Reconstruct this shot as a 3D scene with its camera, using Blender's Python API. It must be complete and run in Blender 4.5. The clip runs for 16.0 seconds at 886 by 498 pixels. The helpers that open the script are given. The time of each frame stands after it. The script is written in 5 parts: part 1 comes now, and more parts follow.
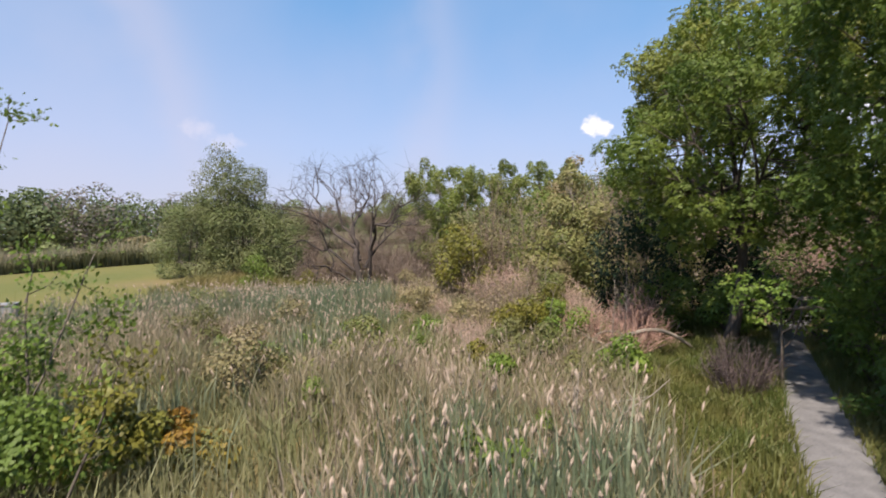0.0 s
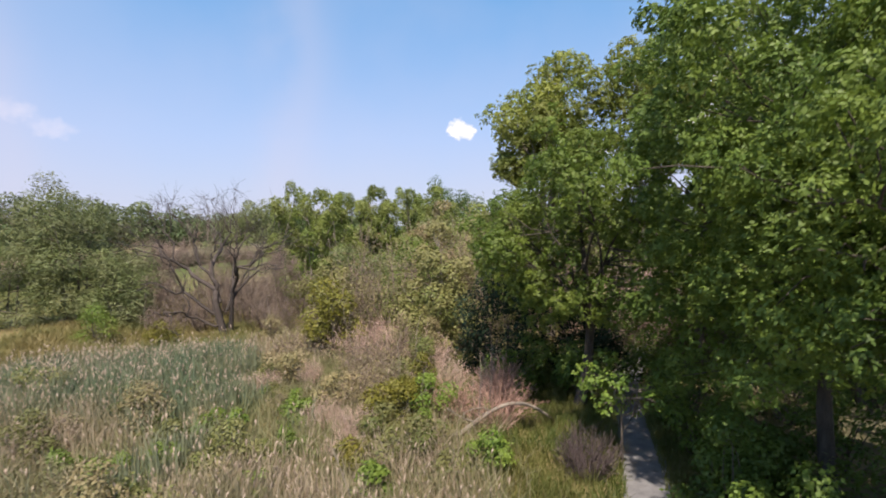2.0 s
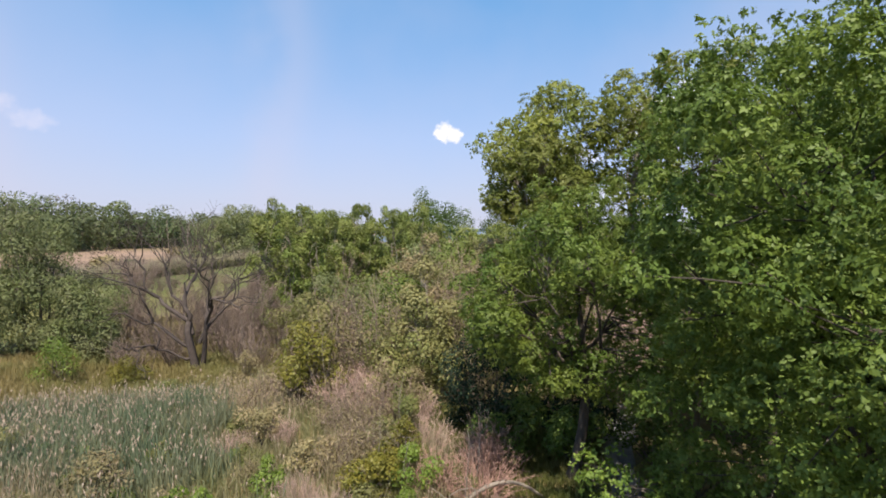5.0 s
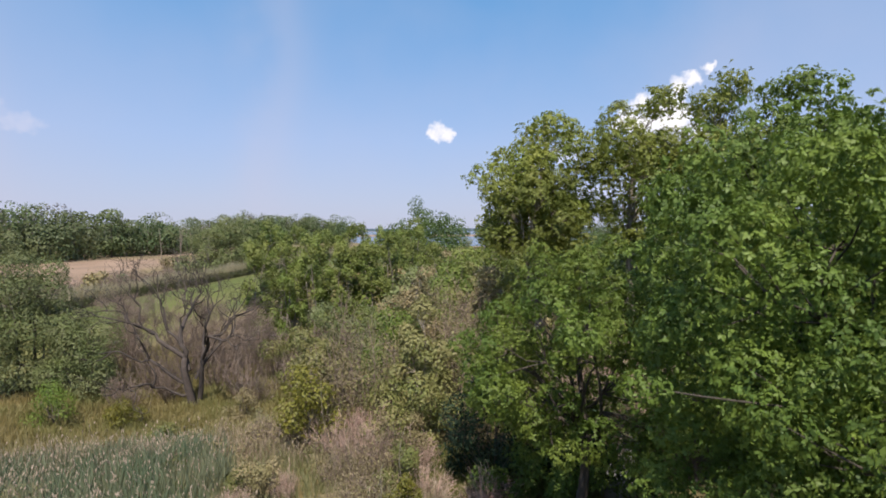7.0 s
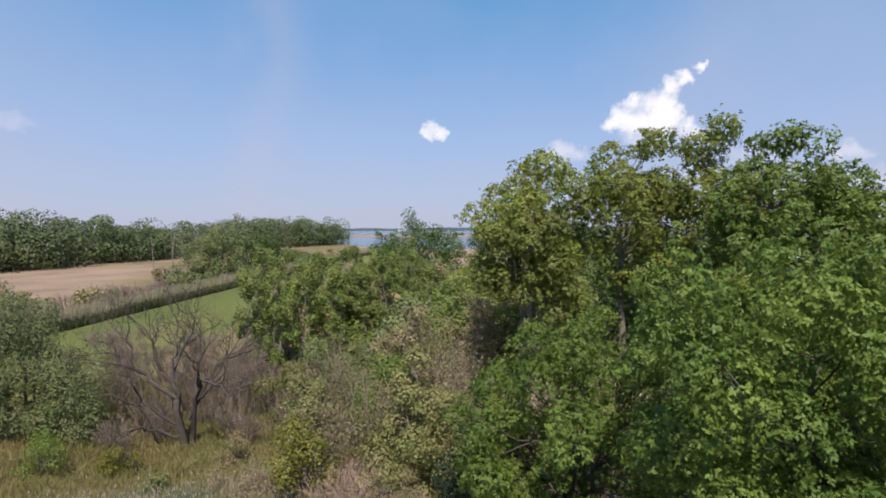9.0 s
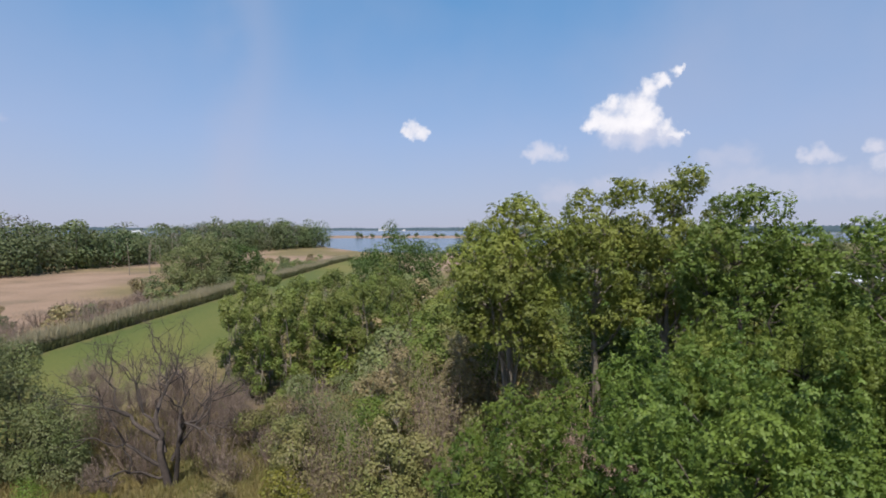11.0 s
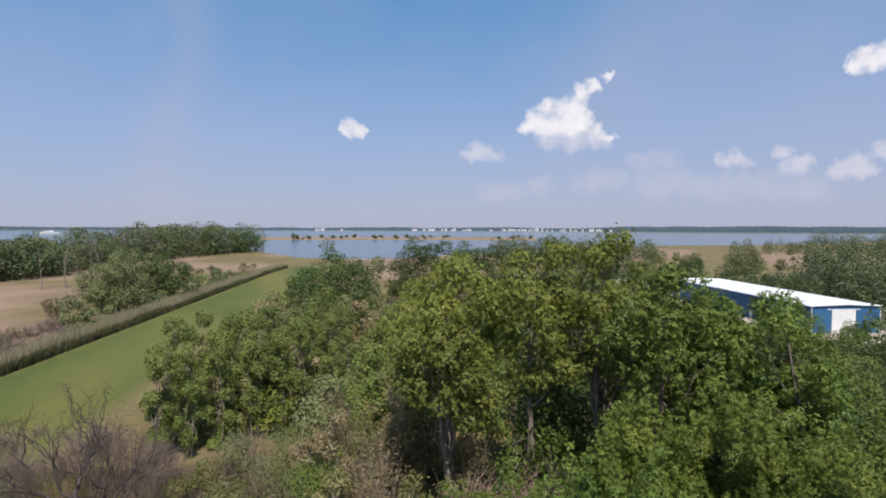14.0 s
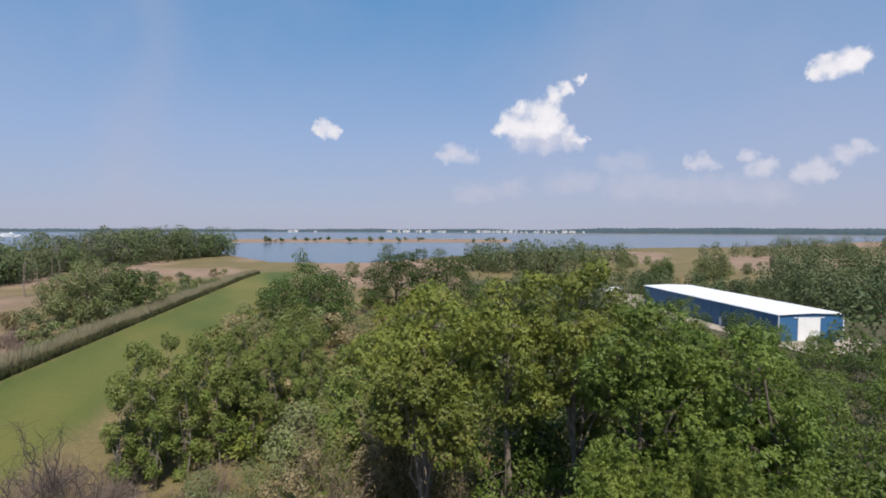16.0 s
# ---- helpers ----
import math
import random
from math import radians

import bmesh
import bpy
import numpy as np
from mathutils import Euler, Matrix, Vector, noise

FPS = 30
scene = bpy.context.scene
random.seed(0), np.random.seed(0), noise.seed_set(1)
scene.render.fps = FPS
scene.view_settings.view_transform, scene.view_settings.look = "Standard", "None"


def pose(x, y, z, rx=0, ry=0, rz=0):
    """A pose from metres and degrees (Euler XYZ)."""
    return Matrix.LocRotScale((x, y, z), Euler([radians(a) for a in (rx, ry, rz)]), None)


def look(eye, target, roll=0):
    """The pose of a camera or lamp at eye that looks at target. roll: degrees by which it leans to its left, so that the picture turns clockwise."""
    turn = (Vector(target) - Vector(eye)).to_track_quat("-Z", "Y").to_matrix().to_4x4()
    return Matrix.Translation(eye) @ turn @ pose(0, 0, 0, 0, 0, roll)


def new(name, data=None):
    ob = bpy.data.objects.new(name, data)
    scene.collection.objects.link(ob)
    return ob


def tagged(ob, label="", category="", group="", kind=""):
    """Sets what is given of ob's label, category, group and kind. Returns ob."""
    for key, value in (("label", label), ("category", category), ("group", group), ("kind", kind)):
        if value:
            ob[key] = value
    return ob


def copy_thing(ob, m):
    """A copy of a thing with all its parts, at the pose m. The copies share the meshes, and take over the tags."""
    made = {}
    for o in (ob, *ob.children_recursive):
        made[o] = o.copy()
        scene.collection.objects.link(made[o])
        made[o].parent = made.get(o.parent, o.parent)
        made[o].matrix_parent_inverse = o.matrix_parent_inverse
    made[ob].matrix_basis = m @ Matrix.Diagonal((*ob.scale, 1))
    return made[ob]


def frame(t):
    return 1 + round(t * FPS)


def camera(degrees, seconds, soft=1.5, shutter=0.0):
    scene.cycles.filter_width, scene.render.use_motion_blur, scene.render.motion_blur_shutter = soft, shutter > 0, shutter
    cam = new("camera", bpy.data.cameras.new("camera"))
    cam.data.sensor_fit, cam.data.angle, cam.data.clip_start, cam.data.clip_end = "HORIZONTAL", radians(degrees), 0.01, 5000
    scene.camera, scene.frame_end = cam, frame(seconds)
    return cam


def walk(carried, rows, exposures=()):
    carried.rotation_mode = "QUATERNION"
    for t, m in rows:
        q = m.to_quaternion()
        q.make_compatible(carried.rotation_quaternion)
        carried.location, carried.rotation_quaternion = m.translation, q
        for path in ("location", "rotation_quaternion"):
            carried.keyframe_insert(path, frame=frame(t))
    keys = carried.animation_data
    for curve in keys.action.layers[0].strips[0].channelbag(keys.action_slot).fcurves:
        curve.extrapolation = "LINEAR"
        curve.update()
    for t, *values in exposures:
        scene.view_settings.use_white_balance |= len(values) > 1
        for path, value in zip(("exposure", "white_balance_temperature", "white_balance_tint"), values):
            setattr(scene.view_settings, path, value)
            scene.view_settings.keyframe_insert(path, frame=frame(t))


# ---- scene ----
cam = camera(79.4, 16.0, soft=1.8, shutter=0.5)
PATH = [
    (0, (0.187, 0.073, 4.63), (0.178, 2.072, 4.559), -1.1),
    (0.5, (0.135, 0.043, 5.445), (0.219, 2.04, 5.368), -1.2),
    (1, (0.093, 0.0, 6.204), (0.266, 1.991, 6.125), -1.1),
    (1.5, (0.103, -0.009, 6.992), (0.428, 1.963, 6.912), -0.9),
    (2, (0.124, 0.021, 7.707), (0.6, 1.961, 7.625), -0.9),
    (2.5, (0.168, 0.051, 8.173), (0.697, 1.978, 8.089), 0.2),
    (3, (0.218, 0.126, 8.531), (0.742, 2.054, 8.448), 0.5),
    (3.5, (0.262, 0.374, 8.804), (0.785, 2.303, 8.724), 0.5),
    (4, (0.361, 0.911, 9.179), (0.887, 2.839, 9.101), 0.3),
    (4.2, (0.418, 1.151, 9.349), (0.946, 3.078, 9.272), 0.4),
    (6.3, (0.211, 1.777, 11.127), (0.76, 3.699, 11.062), 0.1),
    (6.5, (0.207, 1.803, 11.479), (0.759, 3.724, 11.406), -0.2),
    (7, (0.198, 1.753, 12.177), (0.753, 3.673, 12.104), -0.1),
    (7.5, (0.243, 1.766, 12.925), (0.803, 3.684, 12.851), -0.1),
    (8, (0.272, 1.768, 13.637), (0.84, 3.684, 13.562), -0.1),
    (8.5, (0.308, 1.782, 14.337), (0.879, 3.697, 14.263), -0.1),
    (9, (0.255, 1.747, 15.058), (0.833, 3.66, 14.981), -0.2),
    (9.2, (0.321, 1.837, 15.349), (0.899, 3.75, 15.269), -0.3),
    (11.5, (-0.098, 0.59, 19.011), (0.584, 2.469, 18.933), 0.2),
    (12, (-0.067, 0.661, 19.764), (0.656, 2.524, 19.685), 0.2),
    (12.5, (-0.18, 0.616, 20.6), (0.586, 2.461, 20.521), 0.2),
    (13, (-0.141, 0.601, 21.327), (0.654, 2.435, 21.248), 0.3),
    (13.5, (-0.134, 0.674, 22.064), (0.694, 2.492, 21.983), 0.3),
    (14, (-0.121, 0.591, 22.807), (0.738, 2.396, 22.726), 0.2),
    (14.5, (-0.176, 0.617, 23.529), (0.717, 2.404, 23.449), 0.2),
    (15, (-0.146, 0.68, 24.155), (0.776, 2.453, 24.075), 0.3),
    (15.5, (0.198, 1.154, 24.494), (1.133, 2.92, 24.416), 0.3),
    (16, (0.265, 1.509, 24.832), (1.208, 3.271, 24.756), 0.2),
]
walk(cam, [(t, look(eye, target, roll)) for t, eye, target, roll in PATH],
     exposures=((0, 0.5, 7000, 15), (3.5, 0.58, 7000, 14), (7, 0.32, 6700, 12), (9, 0.2, 6600, 11), (12.5, 0.02, 6550, 11), (16, -0.03, 6600, 11)))

# ---- world, sun, exposure ----
SUN = Vector((-0.16, -0.60, 1.0)).normalized()
world = bpy.data.worlds.new("sky")
scene.world = world
world.use_nodes = True
wn, wl = world.node_tree.nodes, world.node_tree.links
sky = wn.new("ShaderNodeTexSky")
sky.sky_type = "NISHITA"
sky.sun_disc = False
sky.sun_elevation = math.asin(SUN.z)
sky.sun_rotation = math.atan2(SUN.x, SUN.y)
sky.air_density, sky.dust_density, sky.ozone_density = 1.0, 0.6, 3.0
bg = wn["Background"]
bg.inputs["Strength"].default_value = 0.11
# haze towards the horizon and thin cirrus streaks, over the sky's directions
tc = wn.new("ShaderNodeTexCoord")
xyz = wn.new("ShaderNodeSeparateXYZ")
wl.new(tc.outputs["Generated"], xyz.inputs["Vector"])


def wmath(op, a, b=0.0, c=0.0):
    q = wn.new("ShaderNodeMath")
    q.operation = op
    for k_, v_ in enumerate((a, b, c)):
        if hasattr(v_, "links"):
            wl.new(v_, q.inputs[k_])
        else:
            q.inputs[k_].default_value = v_
    return q.outputs[0]


def wmix(fac, a, b):
    q = wn.new("ShaderNodeMix")
    q.data_type = "RGBA"
    for k_, v_ in (("Factor", fac), ("A", a), ("B", b)):
        if hasattr(v_, "links"):
            wl.new(v_, q.inputs[k_])
        else:
            q.inputs[k_].default_value = v_
    return q.outputs["Result"]


up = xyz.outputs["Z"]
hz = wn.new("ShaderNodeValToRGB")
el = hz.color_ramp.elements
for pos, col in ((0.16, (0.315, 0.445, 0.720, 1)), (0.40, (0.115, 0.350, 0.700, 1))):
    el.new(pos).color = col
el[0].color, el[0].position = (0.430, 0.470, 0.620, 1), 0.0
el[-1].color, el[-1].position = (0.060, 0.200, 0.500, 1), 0.9
wl.new(up, hz.inputs["Fac"])
bearing = wmath("ARCTAN2", xyz.outputs["X"], xyz.outputs["Y"])
wob = wn.new("ShaderNodeTexNoise")
wob.inputs["Scale"].default_value, wob.inputs["Detail"].default_value = 5.0, 4.0
wl.new(tc.outputs["Generated"], wob.inputs["Vector"])
streaks = 0.0
for mid, tilt, wide, strong in ((-0.035, 0.10, 0.05, 0.22), (-0.40, -0.35, 0.05, 0.22), (0.55, 0.9, 0.12, 0.14), (-0.62, 0.2, 0.22, 0.28), (1.12, 0.0, 0.32, 0.20)):
    off = wmath("SUBTRACT", wmath("SUBTRACT", bearing, mid), wmath("MULTIPLY", up, tilt))
    off = wmath("DIVIDE", wmath("ADD", off, wmath("MULTIPLY", wmath("SUBTRACT", wob.outputs["Fac"], 0.5), 0.16)), wide)
    bell = wmath("POWER", 2.718, wmath("MULTIPLY", wmath("MULTIPLY", off, off), -1.0))
    streaks = wmath("ADD", wmath("MULTIPLY", bell, strong), streaks)
veil = wmath("MULTIPLY", wmath("SUBTRACT", wob.outputs["Fac"], 0.38), 0.40)
thin = wmath("MAXIMUM", wmath("ADD", streaks, veil), 0.0)
air = wmath("SUBTRACT", 0.92, wmath("MULTIPLY", wmath("MAXIMUM", up, 0.0), 0.7))
scaled = wn.new("ShaderNodeMix")
scaled.data_type, scaled.blend_type = "RGBA", "MULTIPLY"
scaled.inputs["Factor"].default_value = 1.0
wl.new(hz.outputs["Color"], scaled.inputs["A"])
scaled.inputs["B"].default_value = (9.0, 9.0, 9.0, 1)
base = wmix(air, sky.outputs["Color"], scaled.outputs["Result"])
base = wmix(thin, base, (4.3, 4.4, 5.6, 1))


# fair-weather clouds: soft puffs at bearings and heights given in degrees, frayed by noise
fray = wn.new("ShaderNodeTexNoise")
fray.inputs["Scale"].default_value, fray.inputs["Detail"].default_value, fray.inputs["Roughness"].default_value = 30.0, 6.0, 0.6
wl.new(tc.outputs["Generated"], fray.inputs["Vector"])
height = wmath("ARCSINE", up)
curl = wn.new("ShaderNodeTexNoise")
curl.inputs["Scale"].default_value, curl.inputs["Detail"].default_value = 55.0, 3.0
wl.new(tc.outputs["Generated"], curl.inputs["Vector"])
curled = wn.new("ShaderNodeSeparateColor")
wl.new(curl.outputs["Color"], curled.inputs["Color"])
cloud_az = wmath("ADD", bearing, wmath("MULTIPLY", wmath("SUBTRACT", curled.outputs["Red"], 0.5), 0.040))
cloud_el = wmath("ADD", height, wmath("MULTIPLY", wmath("SUBTRACT", curled.outputs["Green"], 0.5), 0.030))


def puff_union(marks, wide=1.0):
    """Rounded puffs joined edge to edge: 1 at the middle of a puff, 0 at its rim."""
    total = -1.0
    for azi, elev, size in marks:
        u = wmath("MULTIPLY", wmath("SUBTRACT", cloud_az, radians(azi)), math.cos(radians(elev)) / radians(size * wide))
        v = wmath("MULTIPLY", wmath("SUBTRACT", cloud_el, radians(elev)), 1.0 / radians(size))
        d2 = wmath("ADD", wmath("MULTIPLY", u, u), wmath("MULTIPLY", v, v))
        total = wmath("SMOOTH_MAX", wmath("SUBTRACT", 1.0, d2), total, 1.2)
    return total


def fluff(total, low, high, top, rag):
    q = wn.new("ShaderNodeMapRange")
    q.interpolation_type = "SMOOTHSTEP"
    wl.new(wmath("ADD", total, wmath("MULTIPLY", wmath("SUBTRACT", fray.outputs["Fac"], 0.5), rag)), q.inputs["Value"])
    for k_, v_ in (("From Min", low), ("From Max", high), ("To Min", 0.0), ("To Max", top)):
        q.inputs[k_].default_value = v_
    return q.outputs["Result"]


CUMULUS = ((35.1, 11.0, 1.45), (36.4, 12.4, 1.15), (36.6, 10.5, 1.55), (38.6, 12.0, 1.6), (39.7, 13.6, 1.2), (41.0, 14.2, 0.85), (42.3, 15.1, 0.55), (38.4, 10.4, 1.4),
           (40.0, 11.0, 1.2), (41.3, 9.7, 1.0), (42.5, 9.2, 0.65), (34.1, 10.4, 0.8), (15.9, 10.4, 1.1), (16.8, 9.9, 0.85), (15.0, 9.9, 0.8),
           (63.5, 13.9, 1.2), (64.7, 14.0, 1.4), (65.8, 14.0, 1.0), (62.8, 13.6, 0.9))
WISPS = ((29.6, 8.0, 1.1), (28.4, 7.7, 0.8), (30.8, 7.7, 0.9), (53.8, 6.7, 0.9), (53.1, 6.3, 0.7), (54.6, 6.2, 0.7), (57.8, 6.9, 0.7), (58.5, 5.4, 1.0), (59.1, 5.9, 0.7),
         (61.9, 4.9, 0.9), (62.8, 5.2, 1.0), (63.6, 4.9, 0.7), (65.1, 6.4, 1.0), (65.8, 6.9, 0.8), (39.5, 9.2, 1.6), (37.0, 9.6, 1.7), (41.8, 8.9, 1.0))
HAZE = ((31.0, 3.7, 1.3), (32.5, 3.9, 1.0), (35.5, 4.4, 1.2), (41.0, 4.8, 1.5), (43.0, 5.0, 1.1), (47.4, 4.3, 1.8), (49.8, 4.3, 1.4), (47.4, 6.8, 1.3), (45.8, 6.7, 1.1),
        (52.6, 3.9, 1.6), (56.0, 3.9, 1.5), (59.5, 3.6, 1.6), (-22.0, 9.0, 0.9), (-24.5, 10.2, 0.9))
base = wmix(fluff(puff_union(HAZE, 1.7), -0.4, 1.6, 0.34, 1.6), base, (6.4, 6.1, 6.8, 1))
base = wmix(fluff(puff_union(WISPS, 1.35), -0.3, 1.4, 0.62, 1.6), base, (7.2, 7.0, 7.6, 1))
shade = wmath("MINIMUM", wmath("MULTIPLY", fray.outputs["Fac"], 1.4), 1.0)
base = wmix(fluff(puff_union(CUMULUS, 1.08), 0.0, 1.05, 0.97, 1.3), base, wmix(shade, (6.0, 6.1, 7.0, 1), (8.6, 8.5, 8.8, 1)))
wl.new(base, bg.inputs["Color"])

sun = new("sun", bpy.data.lights.new("sun", "SUN"))
sun.data.energy, sun.data.angle, sun.data.color = 5.0, radians(0.6), (1.0, 0.95, 0.87)
sun.matrix_world = look(SUN * 100, (0, 0, 0))


# ---- materials ----
def mat(name):
    m = bpy.data.materials.new(name)
    m.use_nodes = True
    t = m.node_tree
    return m, t.nodes, t.links, t.nodes["Principled BSDF"]


def ramp(nodes, stops):
    r = nodes.new("ShaderNodeValToRGB")
    e = r.color_ramp.elements
    while len(e) < len(stops):
        e.new(0.5)
    for k, (p, c) in enumerate(stops):
        e[k].position, e[k].color = p, (*c, 1)
    return r


def noise_tex(nodes, links, scale, detail=4.0, source="Object", stretch=(1, 1, 1)):
    c = nodes.new("ShaderNodeTexCoord")
    m = nodes.new("ShaderNodeMapping")
    m.inputs["Scale"].default_value = stretch
    n = nodes.new("ShaderNodeTexNoise")
    n.inputs["Scale"].default_value, n.inputs["Detail"].default_value = scale, detail
    links.new(c.outputs[source], m.inputs["Vector"])
    links.new(m.outputs["Vector"], n.inputs["Vector"])
    return n


def blend(nodes, links, fac, a, b, mode="MIX"):
    m = nodes.new("ShaderNodeMix")
    m.data_type, m.blend_type = "RGBA", mode
    for sock, v in (("Factor", fac), ("A", a), ("B", b)):
        if hasattr(v, "links"):
            links.new(v, m.inputs[sock])
        else:
            m.inputs[sock].default_value = v if sock == "Factor" else (*v, 1)
    return m.outputs["Result"]


def leaf_mat(name, dark, light, tip=None, patch=0.5, glow=0.27, rough=0.55):
    """Leaves: each island its own shade between dark and light, patches of tip colour over the crown, thin enough to let light through."""
    m, n, l, p = mat(name)
    g = n.new("ShaderNodeNewGeometry")
    r = ramp(n, [(0.0, dark), (1.0, light)])
    l.new(g.outputs["Random Per Island"], r.inputs["Fac"])
    big = noise_tex(n, l, patch, 3.0)
    r2 = ramp(n, [(0.38, (0, 0, 0)), (0.68, (1, 1, 1))])
    l.new(big.outputs["Fac"], r2.inputs["Fac"])
    col = blend(n, l, r2.outputs["Color"], r.outputs["Color"], tip or light)
    oi = n.new("ShaderNodeObjectInfo")
    hsv = n.new("ShaderNodeHueSaturation")
    mr = n.new("ShaderNodeMapRange")
    mr.inputs["To Min"].default_value, mr.inputs["To Max"].default_value = 0.78, 1.22
    l.new(oi.outputs["Random"], mr.inputs["Value"])
    l.new(mr.outputs["Result"], hsv.inputs["Value"])
    l.new(col, hsv.inputs["Color"])
    l.new(hsv.outputs["Color"], p.inputs["Base Color"])
    p.inputs["Roughness"].default_value = rough
    p.inputs["Specular IOR Level"].default_value = 0.35
    tr = n.new("ShaderNodeBsdfTranslucent")
    l.new(hsv.outputs["Color"], tr.inputs["Color"])
    ms = n.new("ShaderNodeMixShader")
    ms.inputs["Fac"].default_value = glow
    out = n["Material Output"]
    l.new(p.outputs["BSDF"], ms.inputs[1])
    l.new(tr.outputs["BSDF"], ms.inputs[2])
    l.new(ms.outputs["Shader"], out.inputs["Surface"])
    return m


def plain_mat(name, a, b, scale=3.0, rough=0.8, bump=0.2, stretch=(1, 1, 1), metal=0.0, island=0.0):
    """Two tones by noise at two scales, with fine relief."""
    m, n, l, p = mat(name)
    n1 = noise_tex(n, l, scale, 5.0, stretch=stretch)
    n2 = noise_tex(n, l, scale * 9, 3.0, stretch=stretch)
    mixn = blend(n, l, 0.4, n1.outputs["Fac"], n2.outputs["Fac"])
    r = ramp(n, [(0.33, a), (0.67, b)])
    l.new(mixn, r.inputs["Fac"])
    col = r.outputs["Color"]
    if island:
        g = n.new("ShaderNodeNewGeometry")
        h = n.new("ShaderNodeHueSaturation")
        mr = n.new("ShaderNodeMapRange")
        mr.inputs["To Min"].default_value, mr.inputs["To Max"].default_value = 1 - island, 1 + island
        l.new(g.outputs["Random Per Island"], mr.inputs["Value"])
        l.new(mr.outputs["Result"], h.inputs["Value"])
        l.new(col, h.inputs["Color"])
        col = h.outputs["Color"]
    l.new(col, p.inputs["Base Color"])
    p.inputs["Roughness"].default_value, p.inputs["Metallic"].default_value = rough, metal
    if bump:
        b_ = n.new("ShaderNodeBump")
        b_.inputs["Strength"].default_value = bump
        l.new(n2.outputs["Fac"], b_.inputs["Height"])
        l.new(b_.outputs["Normal"], p.inputs["Normal"])
    return m


